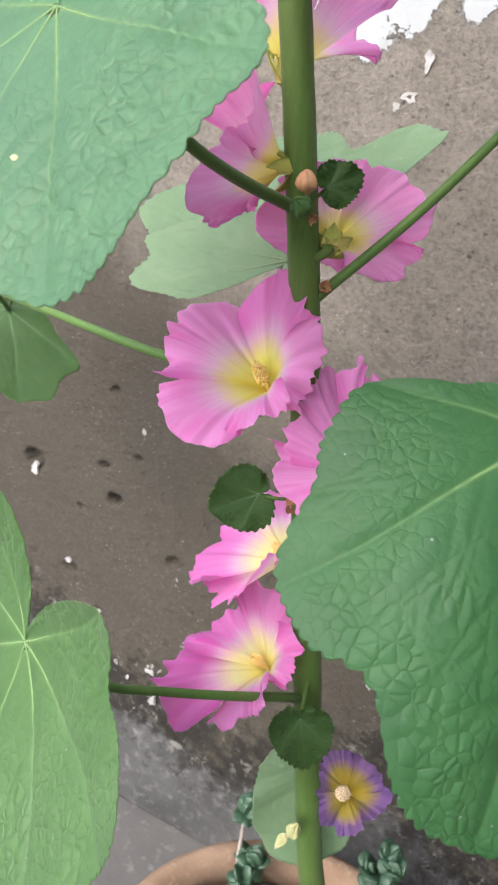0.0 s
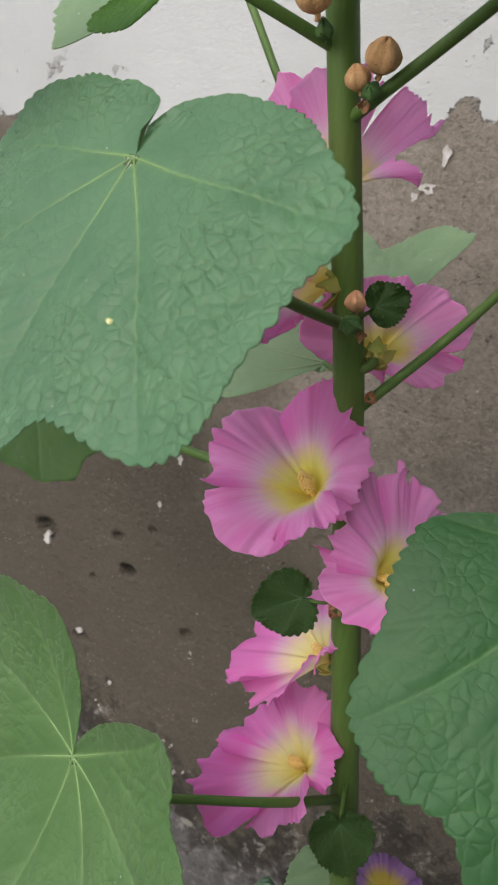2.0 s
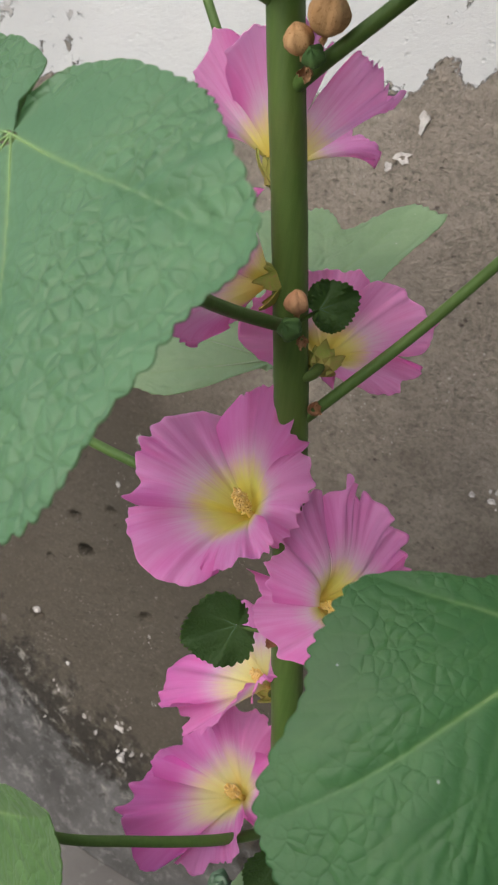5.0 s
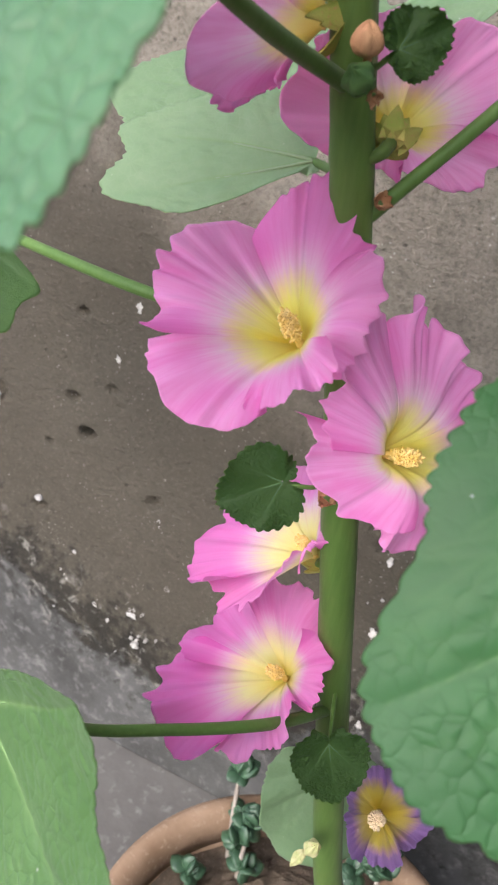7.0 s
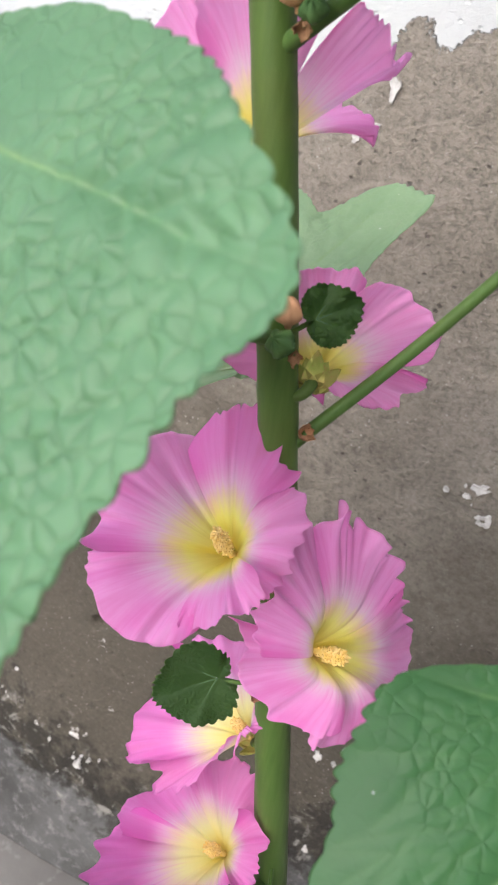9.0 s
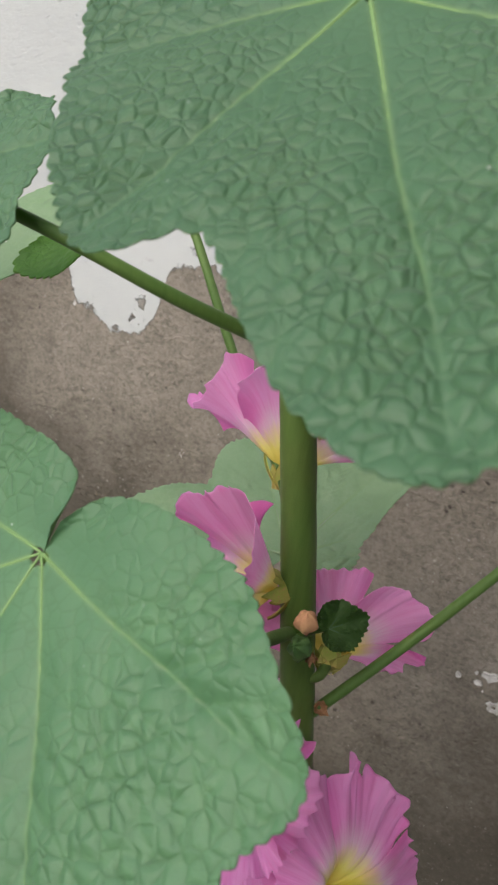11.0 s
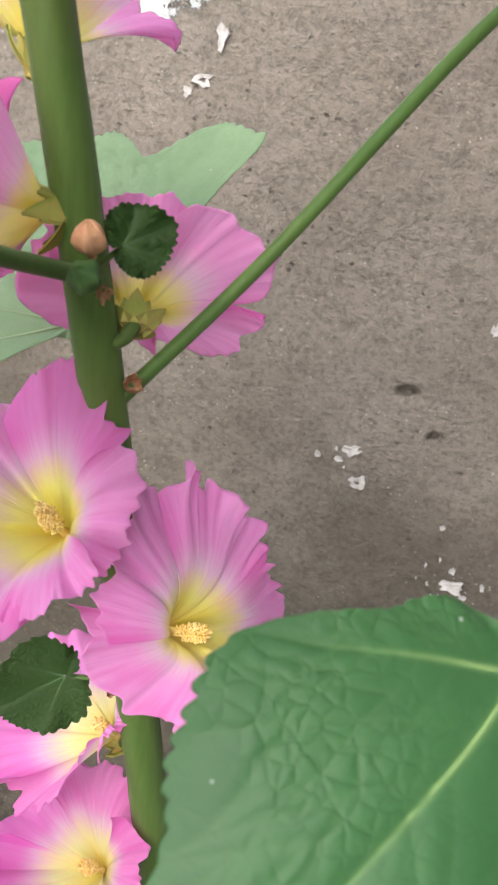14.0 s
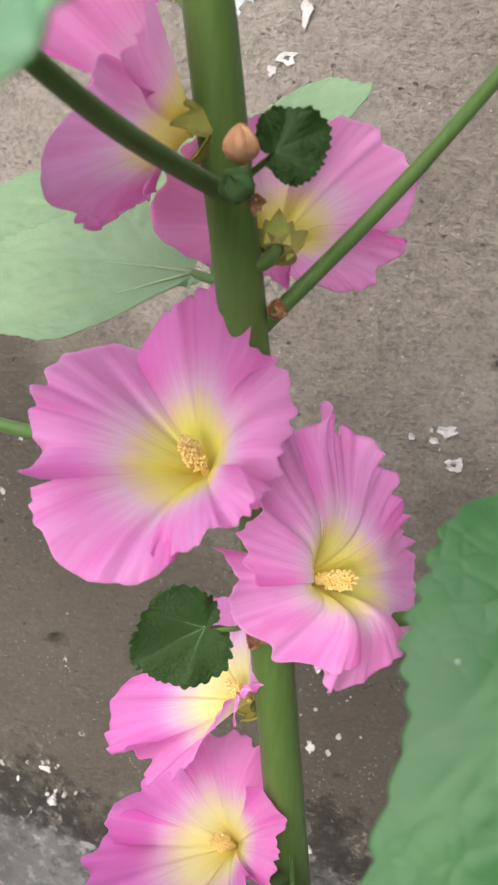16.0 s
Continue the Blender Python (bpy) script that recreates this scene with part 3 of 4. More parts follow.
def petal_mesh(rim, centre, half, seed, ruffle, flare, jag, bell, lip):
    """A broad frilled petal on the flower's axis z; rim(angle) gives the reach and rise of the flower's margin there."""
    rng = np.random.default_rng(seed)
    nu, nv = 97, 44
    u, v = np.meshgrid(np.linspace(-1, 1, nu), np.linspace(0, 1, nv))
    ph = rng.uniform(0, 6.28, 12)
    line = np.linspace(-1, 1, nu)

    def wander(knots, width):
        return smooth_line(np.interp(line, np.linspace(-1, 1, knots) + rng.uniform(-0.4, 0.4, knots) / knots, rng.uniform(-1, 1, knots)), width)[None, :]

    lobes, teeth, fine = wander(7, 2), wander(13, 1), wander(37, 1)
    calm0 = np.clip(0.6 + wander(6, 5), 0.2, 1.3)
    fold = rng.uniform(-0.55, 0.55)
    edge = 1 + 0.03 * np.sin(2.6 * u + ph[0]) + jag * (0.065 * lobes + 0.050 * teeth + 0.060 * fine * calm0) - 0.18 * np.abs(u) ** 5
    edge = np.minimum(edge, 1.055)
    s = v * (1 + (edge - 1) * v**2)
    spread = centre + np.radians(half) * (u + 0.03 * v**2 * np.sin(5 * u + ph[7]) * (1 - u * u))
    turn, side = max(0.0, rng.uniform(-0.5, 1.0)), rng.choice((-1, 1))
    strip = np.clip((u * side - 0.45) / 0.55, 0, 1)
    spread = spread - side * np.radians(half) * 0.42 * turn * strip**2 * v**1.5
    R, Z = rim(spread)
    r = 1.02 * R * (0.03 + 0.97 * (flare * s**1.9 + (1 - flare) * s))
    z = Z * (1 - (1 - np.clip(s, 0, 1)) ** bell) - 0.08 * Z * s**5 + lip * np.sin(np.pi * np.clip(s, 0, 1) ** 0.75) ** 1.5
    broad, mid, small, calm = wander(5, 8), wander(8, 5), wander(19, 2), np.clip(0.55 + wander(6, 5), 0.1, 1.2)
    # long soft waves, one crease, a hem crimped here and there, and the overlap of neighbours
    size = np.clip(R / 0.055, 0.25, 1)
    wave = ruffle * v**2 * (2.6 * broad + 1.4 * mid * v + 0.5 * small * v**3) + rng.uniform(-0.006, 0.006) * v**1.5
    wave = wave - 1.3 * ruffle * v**1.2 * np.exp(-(((u - fold) / 0.09) ** 2)) * (1 - 0.5 * v)
    wave = wave + 0.0065 * v**6 * wander(37, 1) * calm
    wave = wave + 0.0090 * u * v**1.5 - 0.005 * np.maximum(-u, 0) ** 4 * v**2
    z = z + size * (wave + 0.013 * turn * strip**1.4 * v**1.5)
    # the hem curls over in places
    r = r - 0.05 * R * np.clip(v - 0.82, 0, 1) / 0.18 * np.clip(mid, 0, 1)
    top = np.stack([r * np.cos(spread), r * np.sin(spread), z], -1).reshape(-1, 3)
    low = top - (0, 0, 0.0003)
    n = nu * nv
    idx = np.arange(n).reshape(nv, nu)
    a, b, c, d = idx[:-1, :-1].ravel(), idx[:-1, 1:].ravel(), idx[1:, 1:].ravel(), idx[1:, :-1].ravel()
    faces = np.stack([a, d, c, b], 1).tolist() + (np.stack([a, b, c, d], 1) + n).tolist()
    for loop in (idx[-1], idx[:, 0][::-1], idx[:, -1], idx[0][::-1]):
        faces += [(int(p), int(p + n), int(q + n), int(q)) for p, q in zip(loop[:-1], loop[1:])]
    me = mesh_from("petal", np.concatenate([top, low]), faces)
    layer = me.uv_layers.new(name="petal")
    uv = np.stack([u.ravel() * 0.5 + 0.5, v.ravel()], 1)
    uv = np.concatenate([uv, uv])
    loops = np.empty(len(me.loops), int)
    me.loops.foreach_get("vertex_index", loops)
    layer.data.foreach_set("uv", uv[loops].ravel())
    return me


def sepal_arrays(R, L, count, out, start=0.0):
    """Pointed sepals round the axis, cupping the flower's base."""
    pieces = []
    for i in range(count):
        th = start + 2 * np.pi * i / count
        v = np.linspace(0, 1, 7)
        w = np.array([-1, -0.4, 0.4, 1])
        wide = R * 0.75 * (1 - v**1.6) + 0.0003
        rr = R * 0.35 + (R * 0.75 + out * L) * np.sin(v * 1.45)
        z = L * (v - 0.25)
        pts = []
        for k in range(7):
            for j in w:
                cup = 0.12 * R * (1 - j * j)
                pts.append(((rr[k] + cup) * np.cos(th) - j * wide[k] * np.sin(th), (rr[k] + cup) * np.sin(th) + j * wide[k] * np.cos(th), z[k]))
        pts = np.array(pts)
        inner = pts * (0.93, 0.93, 1.0) + (0, 0, 0.0003)
        f = []
        for k in range(6):
            for j in range(3):
                a = k * 4 + j
                f.append((a, a + 1, a + 5, a + 4))
                f.append((a + 28, a + 32, a + 33, a + 29))
        rimloop = [*range(0, 28, 4), *range(25, 28), *range(23, 0, -4), 2, 1]
        f += [(p, p + 28, q + 28, q) for p, q in zip(rimloop, rimloop[1:] + rimloop[:1])]
        pieces.append((np.concatenate([pts, inner]), f))
    return pieces


def flower(plant, base, axis, tips, joint, seed, label, material=PINK, ruffle=0.003, flare=0.28, first=0.0, jag=1.0, bell=1.55, sepal_size=0.009, column=0.020, sep=SEPAL, lean=(0, 0), lip=0.0, half=46, anthers=COLUMN):
    """One open flower: sepals and flower stalk, five overlapping petals whose margin runs through the given tips, stamen column."""
    m = Matrix.Translation(base) @ Vector(axis).to_track_quat("Z", "Y").to_matrix().to_4x4()
    pieces = [(p - (0, 0, 0.0045), q) for p, q in sepal_arrays(0.0060, sepal_size, 5, 0.4, 0.3) + sepal_arrays(0.0050, sepal_size * 0.6, 6, 0.6)]
    local = m.inverted() @ Vector(joint)
    path = spline([tuple(local), (0.25 * local.x, 0.25 * local.y, -0.012), (0, 0, -0.004)], 10)
    v, f = join_arrays(pieces)
    ob = part("flower", mesh_from("flower", v, f), sep, plant, label, place=m)
    v, f = tube_arrays(path, np.linspace(0.0022, 0.0030, 10), 8)
    part("flower_stalk", mesh_from("flower_stalk", v, f), STEM, ob, place=m)
    q = np.array([m.inverted() @ Vector(tip) for tip in tips])
    th, reach, rise = np.arctan2(q[:, 1], q[:, 0]), np.hypot(q[:, 0], q[:, 1]), np.maximum(q[:, 2], -0.012)
    turn = np.radians(np.arange(-180, 180, 2.0))
    even = [np.interp(turn, th, val, period=2 * np.pi) for val in (reach, rise)]
    even = [smooth_line(np.tile(val, 3), 5)[180:360] for val in even]

    def rim(angle):
        return [np.interp(angle, turn, val, period=2 * np.pi) for val in even]

    for i in range(5):
        me = petal_mesh(rim, np.radians(first + 72 * i), half, seed * 10 + i, 1.25 * ruffle, flare, jag, bell, lip)
        part("petal", me, material, ob, place=m @ pose(0, 0, 0.0003 * i))
    if column:
        rng = np.random.default_rng(seed)
        s = np.linspace(0, 1, 14)
        k = 0.80 * column / 0.024
        bow = np.stack([lean[0] * s**2 * column, lean[1] * s**2 * column, 0.001 + s * column], 1)
        pieces = [tube_arrays(bow, k * np.interp(s, [0, 0.06, 0.2, 0.4, 0.8, 0.95, 1], [0.0036, 0.0028, 0.0024, 0.0032, 0.0034, 0.0020, 0.0006]), 12, 0.05, rng)]
        for _ in range(340):
            h, th = rng.beta(2.2, 1.6) * 0.78 + 0.26, rng.uniform(0, 6.28)
            r = k * np.interp(h, [0.26, 0.5, 0.82, 1.04], [0.0028, 0.0052, 0.0050, 0.0014]) * rng.uniform(0.7, 1.2)
            c = np.array([r * np.cos(th), r * np.sin(th), 0.35 * r + 0.0012 * rng.standard_normal()])
            mid = np.array([np.interp(h, s, bow[:, n]) for n in range(3)])
            pieces.append(tube_arrays(np.array([mid + 0.4 * c, mid + c, mid + 1.15 * c]), [0.0003, 0.00062, 0.00025], 5))
        v, f = join_arrays(pieces)
        part("stamen_column", mesh_from("stamen_column", v, f), anthers, ob, place=m)
    return ob


def pod(plant, centre, axis, r, material, name, label, open_tip=0.5, seed=1, squash=0.85, wrapped=True):
    """A ribbed round seed case wrapped in dry sepals."""
    rng = np.random.default_rng(seed)
    nu, nv = 40, 18
    verts = []
    for k in range(nv):
        t = k / (nv - 1)
        lat = np.pi * (t * 0.97 + 0.015)
        for j in range(nu):
            th = 2 * np.pi * j / nu
            rib = 1 + 0.12 * np.cos(5 * th + 0.4) * np.sin(lat) + 0.03 * np.cos(13 * th + lat) + 0.018 * rng.standard_normal()
            tip = open_tip * max(0, t - 0.72) * (1 + 0.9 * np.cos(5 * th + 0.4))
            verts.append((r * rib * np.sin(lat) * np.cos(th), r * rib * np.sin(lat) * np.sin(th), -r * squash * np.cos(lat) + r * tip * 1.6))
    faces = [(k * nu + j, k * nu + (j + 1) % nu, (k + 1) * nu + (j + 1) % nu, (k + 1) * nu + j) for k in range(nv - 1) for j in range(nu)]
    faces += [tuple(range(nu - 1, -1, -1)), tuple(range((nv - 1) * nu, nv * nu))]
    foot = tube_arrays(spline([(0, 0, -r * 1.3), (0.1 * r, 0, -r * 1.0), (0, 0, -r * 0.7)], 6), [0.0014] * 6, 8)
    v, f = join_arrays([(np.array(verts), faces), foot] + [(p + (0, 0, -0.55 * r), q) for p, q in (sepal_arrays(r * 0.75, r * 0.8, 5, 0.35) if wrapped else [])])
    m = Matrix.Translation(centre) @ Vector(axis).to_track_quat("Z", "Y").to_matrix().to_4x4()
    return part(name, mesh_from(name, v, f), material, plant, label, place=m)


def bract(plant, centre, axis, r, seed, label):
    """A torn dry sheath left at a joint: a few pointed papery scales."""
    rng = np.random.default_rng(seed)
    pieces = []
    for p, q in sepal_arrays(r * 0.70, r * 1.5, 3, 0.10, rng.uniform(0, 6)) + sepal_arrays(r * 0.55, r * 1.2, 3, 0.15, rng.uniform(0, 6)):
        pieces.append((p * (1, 1, rng.uniform(0.6, 1.1)) + 0.06 * r * rng.standard_normal(p.shape), q))
    v, f = join_arrays(pieces)
    m = Matrix.Translation(centre) @ Vector(axis).to_track_quat("Z", "Y").to_matrix().to_4x4()
    return part("bract", mesh_from("bract", v, f), HUSK, plant, label, place=m)


# ---- setting: wall and ground ----
def build_wall():
    rng = np.random.default_rng(5)
    xs = np.concatenate([np.linspace(-4, -1.15, 10)[:-1], np.linspace(-1.15, 0.5, 551), np.linspace(0.5, 4, 12)[1:]])
    zs = np.concatenate([np.linspace(0.0, 1.5, 501), np.linspace(1.5, 3.0, 8)[1:]])
    X, Z = np.meshgrid(xs, zs)
    dy = np.zeros_like(X)
    for _ in range(26):
        kx, kz, ph = rng.normal(0, 14), rng.normal(0, 14), rng.uniform(0, 6.28)
        dy += 0.0006 * np.sin(kx * X + kz * Z + ph)
    # pits: x, z, radius, depth
    for px, pz, pr, pd in ((-0.438, 0.553, 0.0075, 0.018), (-0.594, 0.57, 0.013, 0.010), (-0.522, 0.405, 0.008, 0.008), (-0.46, 0.60, 0.006, 0.006), (0.112, 0.888, 0.006, 0.006), (0.142, 0.851, 0.004, 0.007),
                           (-0.40, 0.63, 0.005, 0.005), (-0.327, 0.49, 0.008, 0.006), (-0.023, 0.56, 0.008, 0.008), (-0.445, 0.72, 0.005, 0.005), (-0.5, 0.52, 0.004, 0.005)):
        dx, dz = (X - px) / (pr * 1.5), (Z - pz) / pr
        d2 = dx * dx + dz * dz + 0.25 * np.sin(9 * np.arctan2(dz, dx) + px * 50) * np.minimum(1, dx * dx + dz * dz)
        dy += 2.2 * pd * np.exp(-(np.maximum(d2, 0) ** 2))
    for _ in range(160):
        px, pz, pr = rng.uniform(-1.0, 0.45), rng.uniform(0.15, 1.15), rng.uniform(0.003, 0.007)
        dy += rng.uniform(-0.0012, 0.003) * np.exp(-(((X - px) / (pr * rng.uniform(0.8, 1.8))) ** 2 + ((Z - pz) / pr) ** 2))
    nz, nx = X.shape
    front = np.stack([X, WALL_Y + dy, Z], -1).reshape(-1, 3)
    idx = np.arange(nx * nz).reshape(nz, nx)
    a, b, c, d = idx[:-1, :-1].ravel(), idx[:-1, 1:].ravel(), idx[1:, 1:].ravel(), idx[1:, :-1].ravel()
    faces = np.stack([a, b, c, d], 1).tolist()
    n = len(front)
    corners = [idx[0, 0], idx[0, -1], idx[-1, -1], idx[-1, 0]]
    back = np.array([(front[i][0], WALL_Y + 0.22, front[i][2]) for i in corners])
    faces += [(n, n + 3, n + 2, n + 1)]
    for k, loop in enumerate((idx[0][::-1], idx[:, -1][::-1], idx[-1], idx[:, 0])):
        i, j = ((0, 1), (1, 2), (2, 3), (3, 0))[k]
        faces.append(tuple(int(q) for q in loop) + (n + i, n + j))
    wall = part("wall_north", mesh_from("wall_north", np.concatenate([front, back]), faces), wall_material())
    tagged(wall, "weathered grey cement wall with flaking white paint above", "wall", kind="structure")
    return wall


def chip(wall, x, z, w, h, seed, hollow=False):
    """A flake of old white paint left on the render."""
    rng = np.random.default_rng(seed)
    n = 13
    th = np.linspace(0, 2 * np.pi, n, endpoint=False) + rng.uniform(-0.2, 0.2, n)
    k = 1 + 0.42 * rng.uniform(-1, 1, n)
    ring = lambda s, y: np.stack([x + s * k * w / 2 * np.cos(th), np.full(n, y) - 0.0008 * s * rng.uniform(0, 1, n), z + s * k * h / 2 * np.sin(th)], 1)
    rings = [ring(1.04, WALL_Y + 0.003), ring(1.0, WALL_Y - 0.0010), ring(0.93, WALL_Y - 0.0014)]
    rings += [ring(0.36, WALL_Y - 0.0012), ring(0.30, WALL_Y + 0.003)] if hollow else [ring(0.3, WALL_Y - 0.0010)]
    verts = np.concatenate(rings)
    faces = [(i * n + (j + 1) % n, i * n + j, (i + 1) * n + j, (i + 1) * n + (j + 1) % n) for i in range(len(rings) - 1) for j in range(n)]
    if not hollow:
        faces.append(tuple(range((len(rings) - 1) * n, len(rings) * n)))
    part("paint_flake", mesh_from("paint_flake", verts, faces), CHIP, wall, smooth=False)


def build_ground():
    xs = np.concatenate([[-2500, -200, -30, -8], np.linspace(-3, 3, 61), [8, 30, 200, 2500]])
    ys = np.concatenate([[-2500, -200, -30, -8], np.linspace(-3, 1, 41), [8, 30, 200, 2500]])
    X, Y = np.meshgrid(xs, ys)
    rng = np.random.default_rng(3)
    Z = sum(0.0015 * np.sin(rng.normal(0, 4) * X + rng.normal(0, 4) * Y + rng.uniform(0, 6)) for _ in range(6)) * (np.hypot(X, Y) < 4)
    idx = np.arange(X.size).reshape(X.shape)
    a, b, c, d = idx[:-1, :-1].ravel(), idx[:-1, 1:].ravel(), idx[1:, 1:].ravel(), idx[1:, :-1].ravel()
    g = part("ground", mesh_from("ground", np.stack([X, Y, Z], -1).reshape(-1, 3), np.stack([a, b, c, d], 1).tolist()), GROUND)
    return tagged(g, "worn grey cement yard floor", "floor", kind="structure")


wall = build_wall()
build_ground()
# unseen side wall, added to block sky light from the right
bm = bmesh.new()
bmesh.ops.create_cube(bm, size=1.0, matrix=Matrix.Translation((1.36, -1.3, 1.5)) @ Matrix.Diagonal((0.22, 3.4, 3.0, 1)))
bmesh.ops.subdivide_edges(bm, edges=bm.edges, cuts=6)
tagged(part("wall_east", bm, GROUND, smooth=False), "unseen plain grey side wall added to cut light from the right", "wall", kind="structure")

# ---- the hollyhock ----
plant = new("hollyhock_plant")
plant.location = (0.085, 0.07, 0.20)
tagged(plant, "tall flowering hollyhock with pink blooms growing in a clay pot", "plant")
WORLD[plant.name] = Matrix.Translation(plant.location)

STEM_LINE = ((0.088, 0.075, 0.18), (0.082, 0.052, 0.40), (0.056, 0.028, 0.55), (0.035, 0.012, 0.72), (0.0155, 0.0, 0.875), (0.0020, -0.005, 0.975), (-0.0128, -0.010, 1.07), (-0.0323, -0.022, 1.20), (-0.048, -0.032, 1.32), (-0.062, -0.038, 1.45))
tube("stem", STEM_LINE, (0.0106, 0.0104, 0.0100, 0.0096, 0.0092, 0.0089, 0.0085, 0.0083, 0.0080, 0.0075), STEM, plant, "thick smooth green stem", count=130, sides=20, wob=0.012)


def stem_at(z):
    return np.array([np.interp(z, [p[2] for p in STEM_LINE], [p[k] for p in STEM_LINE]) for k in range(2)] + [z])


# large leaves: the blade's own axes, then radius (mm) by angle from straight down
leaf(plant, (-0.0572, -0.146, 1.1127), (0.982, -0.155, 0.109), (0, 0.575, 0.818),
     ((-196, 8), (-186, 22), (-172, 32), (-155, 40), (-140, 52), (-125, 72), (-112, 96), (-100, 110), (-90, 116), (-82, 112), (-72, 114), (-62, 130), (-52, 140), (-40, 132), (-32, 124), (-20, 140), (-8, 152), (2, 136), (11, 112), (18, 119), (23, 130), (30, 139),
      (38, 140), (44, 133), (51, 120), (60, 113), (66, 116), (72, 120), (77, 115), (84, 102), (92, 88), (103, 72), (117, 52), (133, 38), (147, 26), (153, 10)), -18,
     [-100, -58, -12, 33, 72], [tuple(stem_at(1.038)), (-0.016, -0.072, 1.056), (-0.026, -0.112, 1.075)], label="large green crinkled leaf with pale veins on a long stalk",
     bend=(-0.5, -0.3, -0.45), seed=3, rings=140, segs=820, pucker=0.0001, cell=0.0090, bite=0.0026, rib=0.0008, quilt=0.0018, thick_vein=0.0005)
leaf(plant, (0.1491, -0.0968, 0.9825), (0.845, 0.24, -0.477), (0, 0.893, 0.45),
     ((-158, 6), (-135, 14), (-105, 29), (-90, 35), (-81, 54), (-76, 67), (-68, 76), (-60, 79), (-48, 82), (-41, 91), (-33, 101), (-26, 109), (-20, 113), (-14, 112), (-8, 107), (-2, 113), (4, 125), (10, 136), (17, 144), (24, 146), (32, 138), (44, 128),
      (54, 122), (62, 128), (72, 130), (84, 118), (96, 102), (110, 98), (122, 86), (136, 62), (150, 40), (165, 24), (180, 8)), 12,
     [-72, -24, 20, 68, 112], [tuple(stem_at(0.86)), (0.075, 0.02, 0.872), (0.135, -0.02, 0.92)], material=LEAF_DEEP, label="broad dark green crinkled leaf with drooping edges",
     bend=(-3.97, -3.16, -2.79), seed=8, rings=130, segs=760, pucker=0.0001, cell=0.0085, bite=0.0022, thick_vein=0.0006, rib=0.0009, quilt=0.0009)
leaf(plant, (-0.066, -0.1551, 0.818), (0.937, -0.341, 0.072), (0, 0.208, 0.978),
     ((-189, 5), (-184, 22), (-178, 50), (-173, 70), (-164, 82), (-152, 90), (-143, 98), (-134, 92), (-126, 104), (-112, 118), (-96, 112), (-84, 120), (-66, 126), (-52, 112), (-36, 120), (-20, 132), (-4, 138), (10, 122), (24, 118), (40, 132), (55, 136), (66, 124), (76, 131), (83, 129),
      (90, 121), (97, 115), (101, 104), (104, 89), (110, 90), (116, 97), (121, 101), (127, 96), (133, 76), (140, 50), (150, 24), (166, 5)), -10,
     [-150, -105, -60, -10, 40, 80, 122], [tuple(stem_at(0.716)), (0.024, -0.030, 0.741), (0.009, -0.055, 0.7515), (-0.018, -0.083, 0.760), (-0.049, -0.112, 0.770)], material=LEAF_LIGHT, label="light green lobed leaf with radiating pale veins",
     bend=(0.96, 2.3, -0.82), seed=12, rings=110, segs=700, pucker=0.0004, cell=0.0085, bite=0.0028, rib=0.0011)
leaf(plant, (0.004, -0.101, 1.2936), (1.0, -0.019, 0.016), (0, 0.644, 0.765),
     ((-150, 8), (-140, 40), (-128, 62), (-112, 78), (-98, 86), (-89, 87), (-79, 91), (-66, 88), (-53, 90), (-39, 99), (-26, 111), (-18, 112), (-12, 104), (-8, 94), (-1, 96), (3, 105), (9, 122), (12, 135), (18, 149), (23, 155), (28, 156), (34, 149), (43, 131),
      (50, 110), (57, 100), (66, 106), (75, 112), (88, 104), (102, 96), (118, 90), (134, 88), (148, 84), (166, 74), (180, 60), (194, 34), (204, 8)), 27,
     [-70, -22, 26, 74, 122], [tuple(stem_at(1.30)), (-0.03, -0.06, 1.315)], LEAF_CRISP, label="green blistered leaf flecked with dust", seed=21, rings=150, segs=860, pucker=0.0002, cell=0.0080, bite=0.0024, rib=0.0009)

speck = mesh_from("crumb", np.array([(math.cos(a) * 0.0015 * k, math.sin(a) * 0.0010 * k, z) for z, k in ((0, 1), (0.0008, 0.8)) for a in np.linspace(0, 6.28, 8)[:7]]), [tuple(range(7)), tuple(range(7, 14))] + [(i, (i + 1) % 7, 7 + (i + 1) % 7, 7 + i) for i in range(7)])
tagged(part("crumb", speck, CREAM, place=plane_pose((-0.0105, -0.2125, 1.0615), (0.982, -0.155, 0.109), (0, 0.575, 0.818))), "tiny cream plaster crumb lying on a leaf", "debris")

# small and far leaves
leaf(plant, (-0.046, 0.060, 1.000), (1, 0, 0), (0, 0.6, 0.8),
     ((-178, 6), (-150, 30), (-122, 56), (-106, 74), (-94, 98), (-87, 115), (-83, 105), (-79, 103), (-75, 113), (-68, 114), (-63, 95), (-59, 84), (-52, 72), (-50, 50), (-46, 20), (-30, 9), (0, 8), (60, 6), (90, 6)), -80,
     [-92, -66], [tuple(stem_at(1.01)), (-0.026, 0.035, 1.001)], LEAF_BACK, "pale green lobed leaf behind the stem", seed=31, groove=0.008, bite=0.0032, rings=40, segs=240, pucker=0.0009, wave=0.001, thick_vein=0.0009, stalk_r=(0.0024, 0.002))
